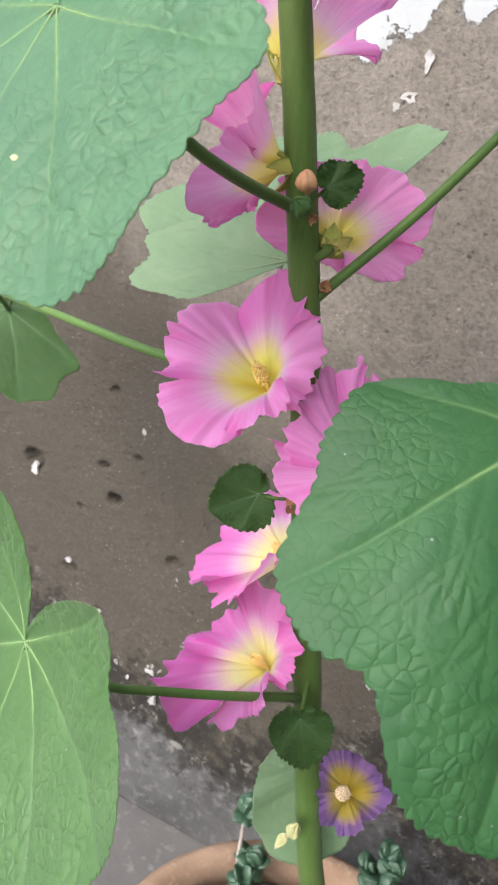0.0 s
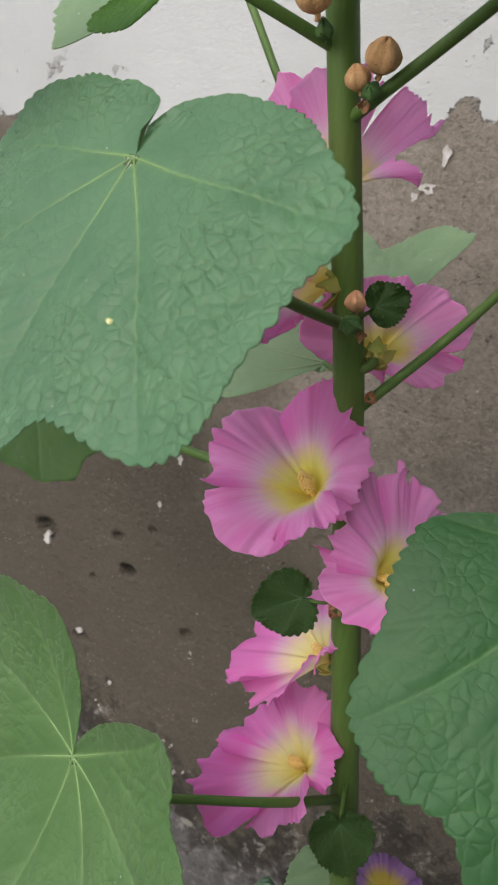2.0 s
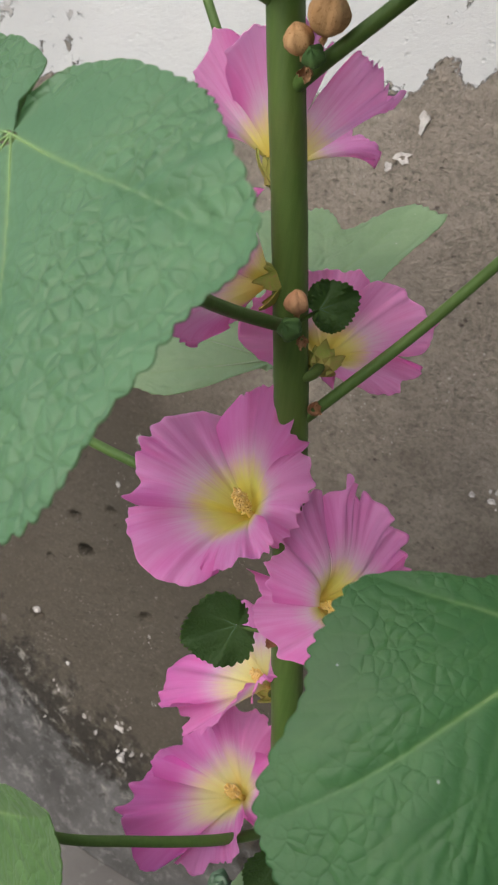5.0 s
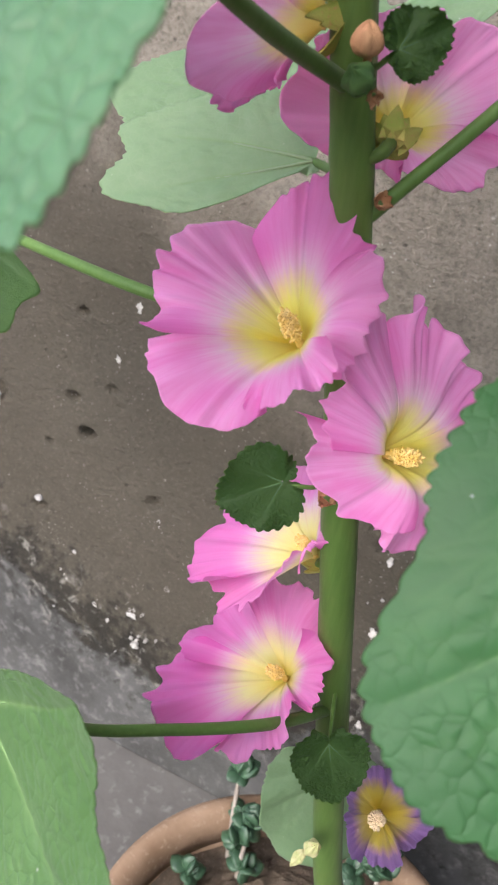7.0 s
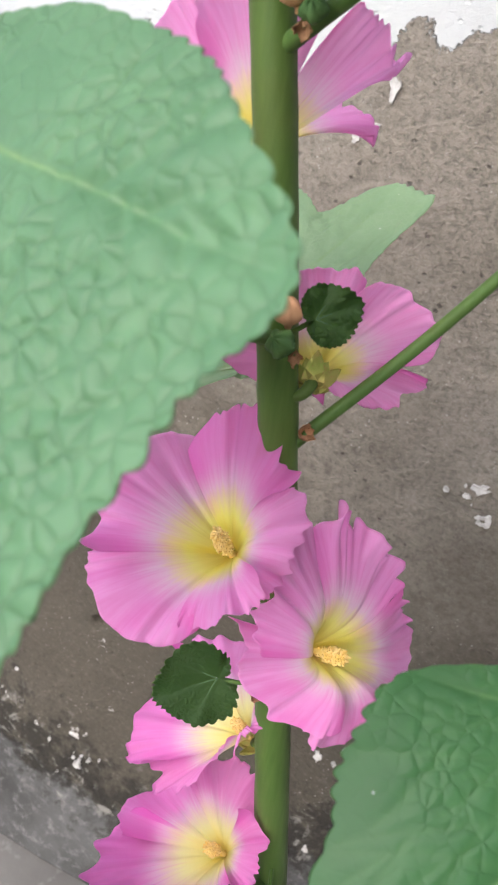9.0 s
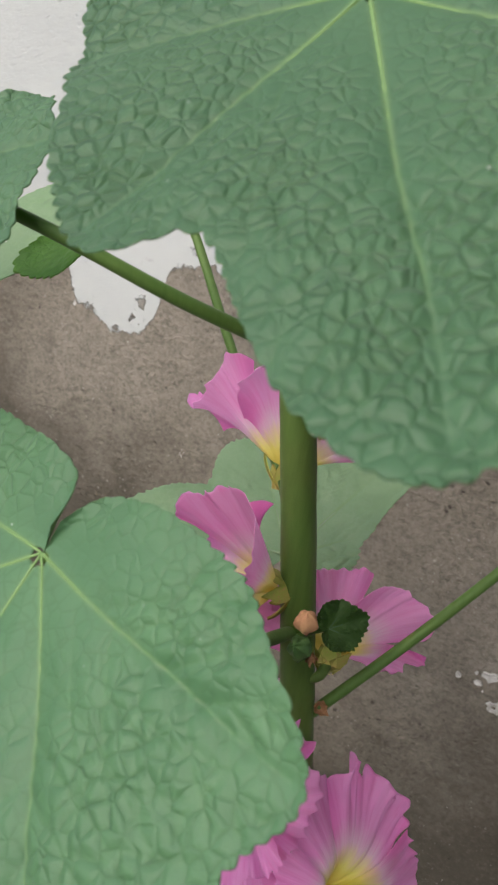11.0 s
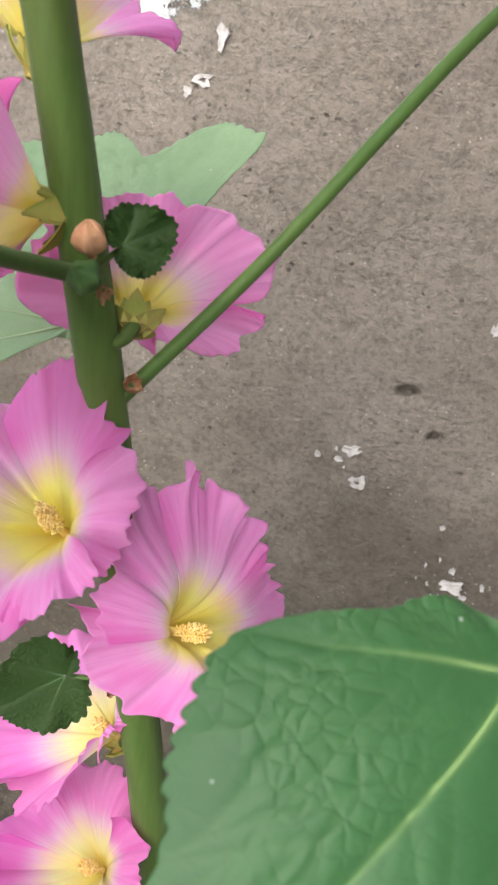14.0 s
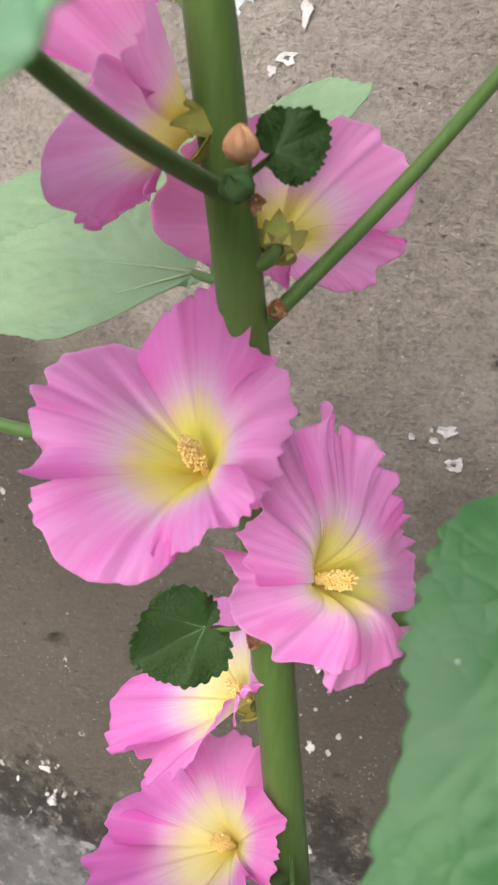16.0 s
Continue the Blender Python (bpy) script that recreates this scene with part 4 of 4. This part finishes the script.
leaf(plant, (-0.060, 0.105, 1.020), (1, 0, 0), (0, 0.8, 0.6),
     ((20, 8), (60, 30), (105, 45), (123, 49), (135, 66), (143, 85), (147, 112), (149, 138), (153, 124), (160, 132), (164, 124), (168, 111), (174, 86), (179, 80), (187, 94), (194, 98), (203, 94), (217, 104), (226, 108), (235, 100), (248, 82), (258, 104), (266, 119), (279, 130), (288, 118), (300, 90), (320, 50), (340, 8)), 180,
     [130, 158, 217, 272], [tuple(stem_at(0.99)), (-0.03, 0.05, 1.0)], LEAF_BACK, "pale green lobed leaf reaching back to the wall", seed=33, groove=0.008, bite=0.0032, rings=50, segs=300, pucker=0.0009, wave=0.001, thick_vein=0.0009)
# the darker LEAF_SMALL green paints in the shade on this far leaf
leaf(plant, (-0.44, 0.20, 0.865), (0.85, 0.10, -0.10), (-0.2, 0.55, 0.80),
     ((-170, 6), (-140, 40), (-100, 60), (-60, 70), (-20, 80), (10, 88), (24, 95), (38, 114), (46, 118), (53, 126), (60, 113), (67, 112), (75, 118), (78, 92), (84, 66), (100, 46), (130, 34), (160, 20), (175, 8)), 40,
     [-60, -10, 40, 75], [tuple(stem_at(0.93)), (-0.03, 0.006, 0.936), (-0.089, -0.006, 0.937), (-0.19, 0.014, 0.937), (-0.29, 0.04, 0.936), (-0.39, 0.12, 0.92)], LEAF_SMALL, "leaf near the wall, its shade put into a darker green", seed=37, rings=36, segs=220, pucker=0.0006)
folded = leaf(plant, (-0.148, 0.045, 1.235), (1, 0, 0), (0, 0.707, 0.707),
     ((-175, 6), (-150, 22), (-126, 31), (-100, 50), (-86, 63), (-75, 80), (-60, 98), (-49, 108), (-40, 112), (-34, 118), (-31, 104), (-29, 64), (-25, 36), (-16, 22), (10, 14), (60, 12), (110, 8)), -50,
     [-85, -48, -28], [tuple(stem_at(1.09)), (-0.048, 0.014, 1.118), (-0.081, 0.024, 1.157), (-0.125, 0.041, 1.215)], LEAF_BACK, "folded pale green leaf on an upright stalk", seed=41, groove=0.008, bite=0.0032, rings=40, segs=240, pucker=0.0006, wave=0.002, stalk_r=(0.0026, 0.0024))
margin = Blade(((-45, 29), (-37, 52), (-31, 58), (-25, 59), (-17, 56), (-11, 52), (-6, 49), (-3, 41), (0, 33), (3, 22), (6, 13), (20, 6), (45, 3)), -6, seed=42, tooth=0.0050, bite=0.0040, pucker=0.0005, cell=0.005, groove=0.01, veins=[-11, 0])
part("folded_margin", margin.mesh("folded_margin", 30, 160), LEAF_FRESH, folded, "bright green underside folded over at the margin", place=plane_pose((-0.1650, 0.0206, 1.2163), (1, 0, 0), (0, 0.707, 0.707)))
leaf(plant, (-0.165, -0.100, 1.225), (0.99, -0.1, 0.0), (0, 0.65, 0.76),
     ((-178, 6), (-140, 50), (-90, 62), (-40, 72), (0, 82), (30, 82), (50, 76), (60, 73), (69, 67), (80, 60), (89, 58), (112, 58), (132, 58), (149, 53), (166, 43), (178, 8)), 0,
     [-70, -20, 20, 66, 110], [tuple(stem_at(1.172)), (-0.066, -0.060, 1.190), (-0.106, -0.088, 1.208)], LEAF, "green crinkled leaf on a slanting stalk", seed=43, rings=50, segs=260)
leaf(plant, (0.15, 0.105, 1.165), (1, 0, 0), (0, 0.8, 0.6),
     ((-190, 6), (-170, 34), (-150, 60), (-138, 92), (-130, 118), (-124, 136), (-119, 112), (-112, 72), (-100, 40), (-85, 26), (-60, 24), (-30, 30), (0, 40), (30, 50), (60, 60), (95, 58), (130, 40), (165, 8)), -20,
     [-124, -45, 10, 60], [tuple(stem_at(0.987)), (0.012, 0.000, 1.0015), (0.05, 0.026, 1.050), (0.107, 0.057, 1.131), (0.135, 0.08, 1.160)], LEAF_DEEP, "dark green leaf at the end of a long stalk", seed=47, rings=40, segs=240, pucker=0.0006, stalk_r=(0.0031, 0.0025))
leaf(plant, (0.124, -0.021, 1.262), (0.80, 0.55, 0.0), (-0.50, 0.72, 0.42),
     ((-170, 6), (-130, 50), (-80, 66), (-40, 88), (-10, 112), (15, 128), (40, 118), (60, 120), (85, 112), (110, 84), (150, 40), (175, 8)), 20,
     [-60, -15, 25, 70], [tuple(stem_at(1.140)), (-0.003, -0.026, 1.1535), (0.0200, -0.025, 1.173), (0.0425, -0.025, 1.192), (0.073, -0.024, 1.218), (0.111, -0.022, 1.250)], LEAF, "green leaf high on the stem", seed=49, rings=50, segs=300, stalk_r=(0.0034, 0.0028))
ROUND = ((-174, 3.6), (-150, 5.6), (-120, 8.2), (-95, 11.6), (-70, 14.2), (-45, 15.6), (-25, 17.4), (0, 20.5), (25, 17.4), (45, 15.6), (70, 14.2), (95, 11.6), (120, 8.2), (150, 5.6), (174, 3.6))


def young_leaf(centre, right, up, r, axis, stalk, seed, label):
    lobes = [((a + axis), k * r / 10) for a, k in ROUND]
    m = plane_pose(centre, right, up)
    a = math.radians(axis)
    base = Vector(centre) - m.to_3x3() @ Vector((math.sin(a), -math.cos(a), 0)) * (0.66 * r / 1000)
    leaf(plant, tuple(base), right, up, lobes, axis, [axis - 40, axis, axis + 40], stalk, LEAF_SMALL, label, seed=seed, rings=26, segs=150,
         tooth=0.0036 * r / 14, bite=0.0023 * r / 14, pucker=0.0012, cell=0.0028, wave=0.0016, groove=0.03, quilt=0.0009, rib=0.0005, stalk_r=(0.0012, 0.001), thick_vein=0.0003)


young_leaf((0.0165, -0.021, 1.0565), (0.92, 0.38, 0.05), (0.05, 0.30, 0.95), 9.2, 115, [tuple(stem_at(1.04) + (0.003, -0.008, 0))], 61, "tiny dark green scalloped leaf at a stem joint")
young_leaf((-0.010, -0.034, 0.874), (0.90, 0.42, 0.05), (0.05, 0.35, 0.93), 15.5, -70, [tuple(stem_at(0.872) + (-0.004, -0.008, 0)), (0.008, -0.022, 0.876)], 62, "small dark green scalloped leaf beside the stem")
young_leaf((0.050, -0.029, 0.722), (0.88, 0.45, 0.02), (0.1, 0.50, 0.86), 15.8, 10, [tuple(stem_at(0.738) + (0.004, -0.008, 0))], 63, "small dark green scalloped leaf in front of the stem")
leaf(plant, (0.044, 0.056, 0.612), (0.94, 0.30, 0.05), (-0.1, 0.10, 0.99),
     ((-170, 4), (-150, 26), (-120, 38), (-90, 48), (-60, 60), (-40, 78), (-22, 94), (-8, 92), (15, 70), (40, 46), (70, 34), (110, 28), (150, 16), (170, 4)), -25, [-90, -45, -5, 40], [tuple(stem_at(0.62))], LEAF_BACK, "pale green leaf low behind the stem",
     seed=65, rings=30, segs=180, pucker=0.0004, wave=0.003, thick_vein=0.0007)

# open flowers, top to bottom: base, axis, petal tips
flower(plant, (-0.035, 0.01, 1.107), (-0.05, 0.35, 0.92),
       ((-0.084, 0.0, 1.146), (-0.061, -0.012, 1.154), (-0.051, -0.014, 1.168), (-0.043, -0.01, 1.171), (-0.018, -0.008, 1.162), (0.004, 0.004, 1.155), (0.017, 0.012, 1.141), (-0.002, 0.05, 1.134), (-0.043, 0.07, 1.141), (-0.088, 0.06, 1.136)),
       tuple(stem_at(1.09)), 6, "pink hollyhock flower seen from behind, above the others", ruffle=0.0025, bell=1.05, flare=0.0, half=38, jag=1.3, first=15, sepal_size=0.016)
flower(plant, (-0.019, -0.014, 1.058), (-0.80, -0.30, -0.30),
       ((-0.0230, -0.0300, 1.1180), (-0.0365, -0.0290, 1.1140), (-0.0510, -0.0270, 1.1010), (-0.0640, -0.0100, 1.0900), (-0.0700, 0.0050, 1.0790), (-0.0840, -0.0040, 1.0580), (-0.0833, -0.0094, 1.0408), (-0.0629, 0.0059, 1.0356), (-0.0514, 0.0089, 1.0383), (-0.0378, 0.0104, 1.0443), (-0.0368, -0.0202, 1.0392), (-0.0424, -0.0562, 1.0307), (-0.0540, -0.0680, 1.0320), (-0.0360, -0.0620, 1.0600), (-0.0260, -0.0500, 1.0850)),
       tuple(stem_at(1.04)), 7, "pink hollyhock flower turned away to one side", bell=1.3, flare=0.1, ruffle=0.0030, sepal_size=0.015)
flower(plant, (0.007, 0.004, 1.023), (-0.22, 0.9, 0.3),
       ((-0.0060, 0.0084, 1.0621), (0.0111, 0.0104, 1.0686), (0.0200, 0.0262, 1.0650), (0.0418, 0.0337, 1.0583), (0.0491, 0.0410, 1.0424), (0.0511, 0.0468, 1.0242), (0.0348, 0.0511, 1.0009), (0.0184, 0.0453, 1.0065), (-0.0047, 0.0262, 1.0093), (-0.0249, 0.0199, 1.0168), (-0.0355, 0.0168, 1.0183), (-0.0421, 0.0125, 1.0265), (-0.0470, 0.0080, 1.0387), (-0.0300, 0.0060, 1.0520)),
       tuple(stem_at(1.012)), 5, "pink hollyhock flower seen from its back", ruffle=0.0030, bell=1.3, sepal_size=0.010, jag=0.95)
flower(plant, (-0.007, -0.02, 0.94), (-0.08, -0.78, 0.6),
       ((-0.0232, 0.0025, 1.006), (-0.0400, 0.0000, 0.988), (-0.0485, 0.0000, 0.9855), (-0.0590, -0.0160, 0.9775), (-0.0650, -0.0220, 0.9665), (-0.0670, -0.0400, 0.9540), (-0.0690, -0.0510, 0.9400), (-0.0520, -0.0640, 0.9290), (-0.0360, -0.0690, 0.9215), (-0.0187, -0.0698, 0.9170), (-0.0033, -0.0600, 0.9290), (0.0080, -0.0580, 0.9337), (0.0200, -0.0500, 0.9500), (0.0225, -0.0400, 0.9700), (0.0190, -0.0248, 0.9893), (0.0020, -0.0160, 0.9925)),
       tuple(stem_at(0.94)), 1, "wide open ruffled pink flower with a yellow heart", lean=(-0.2, 0.3), first=20, ruffle=0.0055, column=0.019, bell=2.3, flare=0.1)
flower(plant, (0.030, -0.003, 0.893), (0.93, -0.20, 0.33),
       ((0.0193, 0.0230, 0.9571), (0.0329, 0.0383, 0.9405), (0.0466, 0.0507, 0.9246), (0.0653, 0.0648, 0.8956), (0.0783, 0.0669, 0.8663), (0.0981, 0.0735, 0.8269), (0.0805, 0.0246, 0.8589), (0.0698, -0.0008, 0.8738), (0.0660, -0.0200, 0.8620), (0.0591, -0.0393, 0.8805), (0.0461, -0.0409, 0.8858), (0.0351, -0.0445, 0.8839), (0.0202, -0.0399, 0.8984), (0.0166, -0.0378, 0.9219), (0.0133, -0.0374, 0.9313), (0.0123, -0.0267, 0.9408), (0.0143, -0.0098, 0.9455)),
       tuple(stem_at(0.89)), 2, "open pink flower with a long yellow throat", first=40, ruffle=0.0040, lip=0.010, column=0.020, bell=1.2)
flower(plant, (0.010, 0.004, 0.820), (-0.45, -0.45, 0.77),
       ((-0.0100, 0.0340, 0.8600), (-0.0300, 0.0320, 0.8440), (-0.0560, 0.0230, 0.8190), (-0.0610, 0.0100, 0.8060), (-0.0560, -0.0120, 0.7900), (-0.0480, -0.0190, 0.7800), (-0.0300, -0.0300, 0.7880), (-0.0050, -0.0230, 0.8180), (0.0060, -0.0120, 0.8360), (0.0120, 0.0050, 0.8560), (0.0140, 0.0150, 0.8720)),
       tuple(stem_at(0.81)), 3, "ruffled pink flower with a pale centre", PINK_PALE, ruffle=0.0050, column=0.016, jag=1.35)
flower(plant, (0.010, -0.003, 0.738), (-0.35, -0.6, 0.72),
       ((-0.0530, 0.0090, 0.7460), (-0.0316, 0.0155, 0.7707), (-0.0096, 0.0140, 0.7880), (0.0120, 0.0100, 0.7880), (0.0290, -0.0060, 0.7780), (0.0330, -0.0200, 0.7650), (0.0300, -0.0370, 0.7540), (0.0240, -0.0500, 0.7440), (0.0060, -0.0520, 0.7300), (-0.0105, -0.0614, 0.7168), (-0.0290, -0.0570, 0.7090), (-0.0530, -0.0370, 0.7170), (-0.0630, -0.0134, 0.7240)),
       tuple(stem_at(0.738)), 4, "pink flower opening upward with a pale yellow throat", PINK_PALE, ruffle=0.0050, first=30, column=0.018, jag=1.3)
flower(plant, (0.078, 0.004, 0.6620), (0.05, -0.75, 0.65),
       ((0.0681, 0.0122, 0.6857), (0.0864, 0.0124, 0.6844), (0.1080, 0.0070, 0.6765), (0.0990, -0.0061, 0.6620), (0.0987, -0.0112, 0.6563), (0.0781, -0.0198, 0.6479), (0.0666, -0.0118, 0.6581), (0.0590, -0.0030, 0.6688), (0.0580, 0.0080, 0.6817)),
       tuple(stem_at(0.69)), 9, "withered purple flower with an olive yellow centre", material=PURPLE, ruffle=0.0085, jag=1.5, bell=1.1, flare=0.05, half=52, sepal_size=0.008, column=0.023, anthers=ANTHER)

# seed cases and buds at the joints
pod(plant, (-0.001, -0.036, 1.168), (0.25, -0.3, 0.9), 0.0080, DRY, "seed_pod", "round brown papery seed pod", 0.25, 71, 0.95, False)
pod(plant, (-0.010, -0.040, 1.158), (-0.2, -0.4, 0.85), 0.0058, DRY, "seed_pod", "small round brown seed pod", 0.25, 72, 0.95, False)
pod(plant, (-0.033, -0.050, 1.190), (-0.15, -0.3, 0.9), 0.0080, DRY, "seed_pod", "round brown papery seed pod", 0.25, 73, 0.95, False)
pod(plant, (0.001, -0.026, 1.0545), (0.0, -0.3, 0.95), 0.0053, BUD, "bud", "pointed orange-brown bud", 0.30, 74, 1.0, False)
pod(plant, (0.0015, -0.030, 1.043), (-0.2, -0.85, 0.5), 0.0056, SEPAL_GREEN, "bud", "closed green ribbed bud", 0.5, 75)
pod(plant, (-0.003, -0.039, 1.153), (0.1, -0.85, 0.4), 0.0046, SEPAL_GREEN, "bud", "closed green ribbed bud", 0.4, 76)
bract(plant, (-0.0055, -0.038, 1.1475), (0.1, -0.6, -0.5), 0.0035, 77, "small orange-brown dry bract")
bract(plant, (0.0065, -0.026, 1.0385), (0.4, -0.6, -0.3), 0.0033, 78, "small orange-brown dry bract")
bract(plant, (0.0105, -0.006, 1.0005), (0.4, -0.6, 0.4), 0.0040, 79, "small orange-brown dry bract")
bract(plant, (0.016, -0.018, 0.872), (0.1, -0.6, 0.6), 0.0060, 80, "small orange-brown dry bract")
pod(plant, (-0.032, -0.036, 1.178), (-0.1, -0.4, 0.8), 0.0042, SEPAL_GREEN, "bud", "small yellow-green bud at a joint", 0.9, 81)
pod(plant, (0.046, 0.001, 0.606), (0.25, -0.3, 0.9), 0.0050, CREAM, "bud", "withered cream bud", 1.6, 82, 1.9)
pod(plant, (0.040, -0.002, 0.596), (-0.35, -0.4, -0.8), 0.0036, CREAM, "bud", "small crumpled cream bud", 1.4, 83, 1.5)

# ---- clay pot, soil and the small succulents ----
pot = new("flower_pot")
pot.location = (0.03, 0.10, 0.0)
tagged(pot, "wide round terracotta pot with a thick rim on the floor", "pot")
WORLD[pot.name] = Matrix.Translation(pot.location)


def lathe(profile, segs=96, wob=0.0, seed=1):
    rng = np.random.default_rng(seed)
    th = np.linspace(0, 2 * np.pi, segs, endpoint=False)
    k = 1 + wob * (np.sin(2 * th + 1) + 0.5 * np.sin(5 * th))
    verts = np.concatenate([np.stack([r * k * np.cos(th), r * k * np.sin(th), np.full(segs, z) + wob * 0.05 * np.sin(3 * th)], 1) for r, z in profile])
    n = len(profile)
    faces = [(i * segs + j, i * segs + (j + 1) % segs, (i + 1) * segs + (j + 1) % segs, (i + 1) * segs + j) for i in range(n - 1) for j in range(segs)]
    return verts, faces


v, f = lathe(((0.001, 0.0), (0.135, 0.0), (0.142, 0.004), (0.166, 0.10), (0.184, 0.205), (0.172, 0.205), (0.152, 0.10), (0.13, 0.02), (0.001, 0.02)), wob=0.004)
part("pot_body", mesh_from("pot_body", v, f), CLAY, pot, place=WORLD[pot.name])
v, f = lathe(((0.178, 0.200), (0.188, 0.203), (0.199, 0.207), (0.205, 0.216), (0.206, 0.232), (0.202, 0.244), (0.194, 0.250), (0.186, 0.249), (0.178, 0.243), (0.173, 0.230), (0.172, 0.200), (0.178, 0.200)), wob=0.004)
part("pot_rim", mesh_from("pot_rim", v, f), CLAY, pot, place=WORLD[pot.name])

rng = np.random.default_rng(9)
th, rr = np.meshgrid(np.linspace(0, 2 * np.pi, 90, endpoint=False), np.linspace(0.0, 1, 40))
X, Y = 0.172 * rr * np.cos(th), 0.172 * rr * np.sin(th)
Z = 0.205 + 0.008 * np.sin(X * 40) * np.cos(Y * 33) + 0.0035 * rng.standard_normal(X.shape) * (rr > 0.03) * (rr < 0.97)
idx = np.arange(X.size).reshape(X.shape)
nxt = np.roll(idx, -1, axis=1)
soil = part("potting_soil", mesh_from("potting_soil", np.stack([X, Y, Z], -1).reshape(-1, 3), np.stack([idx[:-1].ravel(), idx[1:].ravel(), nxt[1:].ravel(), nxt[:-1].ravel()], 1).tolist()), SOIL, place=WORLD[pot.name])
tagged(soil, "dark crumbly soil filling the clay pot", "soil", kind="stuff")


def succulent(root, top, clusters, seed):
    """A small succulent: a pale crooked twig with whorls of plump dark leaves."""
    rng = np.random.default_rng(seed)
    ob = new("succulent")
    ob.location = root
    WORLD[ob.name] = Matrix.Translation(root)
    tagged(ob, "small dark green succulent on a pale twig in the pot", "succulent", "succulents in the pot")
    root, top = np.array(root), np.array(top)
    mid = (root + top) / 2 + rng.uniform(-0.006, 0.006, 3)
    tube("twig", [tuple(root), tuple(mid), tuple(top)], (0.0032, 0.0028, 0.002), TWIG, ob, count=16, sides=8, wob=0.06, seed=seed)
    for at, size in clusters:
        c = root + (top - root) * at + (rng.uniform(-0.012, 0.012, 3) if at < 0.95 else 0)
        for i in range(11):
            d = rng.normal(0, 1, 3) + (0, 0, 0.5)
            d /= np.linalg.norm(d)
            side = np.cross(d, (0.2, 0.1, 1))
            side /= np.linalg.norm(side)
            nrm = np.cross(side, d)
            L = 1.35 * size * rng.uniform(0.8, 1.2)
            s = np.linspace(0, 1, 7)
            ring = np.linspace(0, 2 * np.pi, 8, endpoint=False)
            w = 0.50 * L * np.sin(np.pi * np.clip(s * 0.93 + 0.05, 0, 1)) ** 0.8
            pts = np.concatenate([c + d * (L * q) + nrm * (0.15 * L * q * q) + np.outer(np.cos(ring) * k, side) + np.outer(np.sin(ring) * k * 0.35, nrm) for q, k in zip(s, w)])
            faces = [(a * 8 + b, a * 8 + (b + 1) % 8, (a + 1) * 8 + (b + 1) % 8, (a + 1) * 8 + b) for a in range(6) for b in range(8)] + [tuple(range(7, -1, -1)), tuple(range(48, 56))]
            part("succulent_leaf", mesh_from("succulent_leaf", pts, faces), SUCCULENT, ob)
    return ob


succulent((-0.080, 0.205, 0.205), (-0.097, 0.245, 0.300), ((1.0, 0.016), (0.55, 0.013), (0.1, 0.013)), 91)
succulent((-0.060, 0.19, 0.205), (-0.065, 0.216, 0.268), ((1.0, 0.016), (0.72, 0.015), (0.4, 0.014)), 92)
succulent((-0.105, 0.155, 0.205), (-0.108, 0.157, 0.222), ((1.0, 0.014),), 93)
succulent((0.088, 0.225, 0.205), (0.079, 0.262, 0.330), ((1.0, 0.014), (0.84, 0.016), (0.66, 0.017), (0.4, 0.016)), 94)
succulent((0.062, 0.225, 0.205), (0.060, 0.258, 0.300), ((1.0, 0.015), (0.75, 0.016), (0.4, 0.014)), 95)
succulent((0.10, 0.18, 0.205), (0.10, 0.19, 0.245), ((1.0, 0.016), (0.4, 0.014)), 96)

# ---- flakes of old paint on the wall ----
for n, (x, z, w, h, hollow) in enumerate(((-0.087, 1.152, 0.012, 0.026, False), (-0.100, 1.118, 0.022, 0.018, True), (-0.112, 1.108, 0.010, 0.012, False), (0.072, 0.824, 0.020, 0.014, False), (0.062, 0.814, 0.012, 0.007, False), (0.082, 0.793, 0.017, 0.016, True),
                                          (-0.332, 0.682, 0.011, 0.016, False), (-0.392, 0.674, 0.010, 0.013, False), (-0.592, 0.556, 0.017, 0.024, False), (-0.321, 0.462, 0.008, 0.018, False), (-0.017, 0.434, 0.011, 0.022, False), (0.004, 0.432, 0.007, 0.010, False),
                                          (-0.018, 0.540, 0.009, 0.020, False), (0.19, 0.706, 0.026, 0.016, False), (0.161, 0.680, 0.018, 0.010, False), (0.172, 0.955, 0.010, 0.014, False), (-0.012, 0.742, 0.006, 0.007, False), (-0.477, 1.091, 0.007, 0.008, False), (-0.309, 0.953, 0.008, 0.012, False),
                                          (-0.365, 0.748, 0.010, 0.020, False), (-0.522, 0.418, 0.014, 0.010, False), (-0.354, 0.285, 0.020, 0.014, False), (-0.347, 0.229, 0.016, 0.014, False), (-0.005, 0.282, 0.010, 0.018, False), (-0.30, 0.36, 0.010, 0.010, False))):
    chip(wall, x, z, 0.75 * w, 0.75 * h, 200 + n, hollow)
rng = np.random.default_rng(77)
for n, (x, z, spread, count) in enumerate(((0.18, 0.71, 0.03, 12), (-0.34, 0.25, 0.05, 16), (-0.46, 0.30, 0.05, 10), (-0.40, 0.33, 0.05, 8), (0.07, 0.80, 0.02, 5), (-0.02, 0.48, 0.04, 8))):
    for k in range(count):
        w = 0.0018 + 0.0045 * rng.random() ** 2
        chip(wall, x + spread * rng.standard_normal() * 0.7, z + spread * rng.standard_normal() * 0.7, w * rng.uniform(0.7, 1.3), w * rng.uniform(0.7, 1.6), 300 + 20 * n + k)
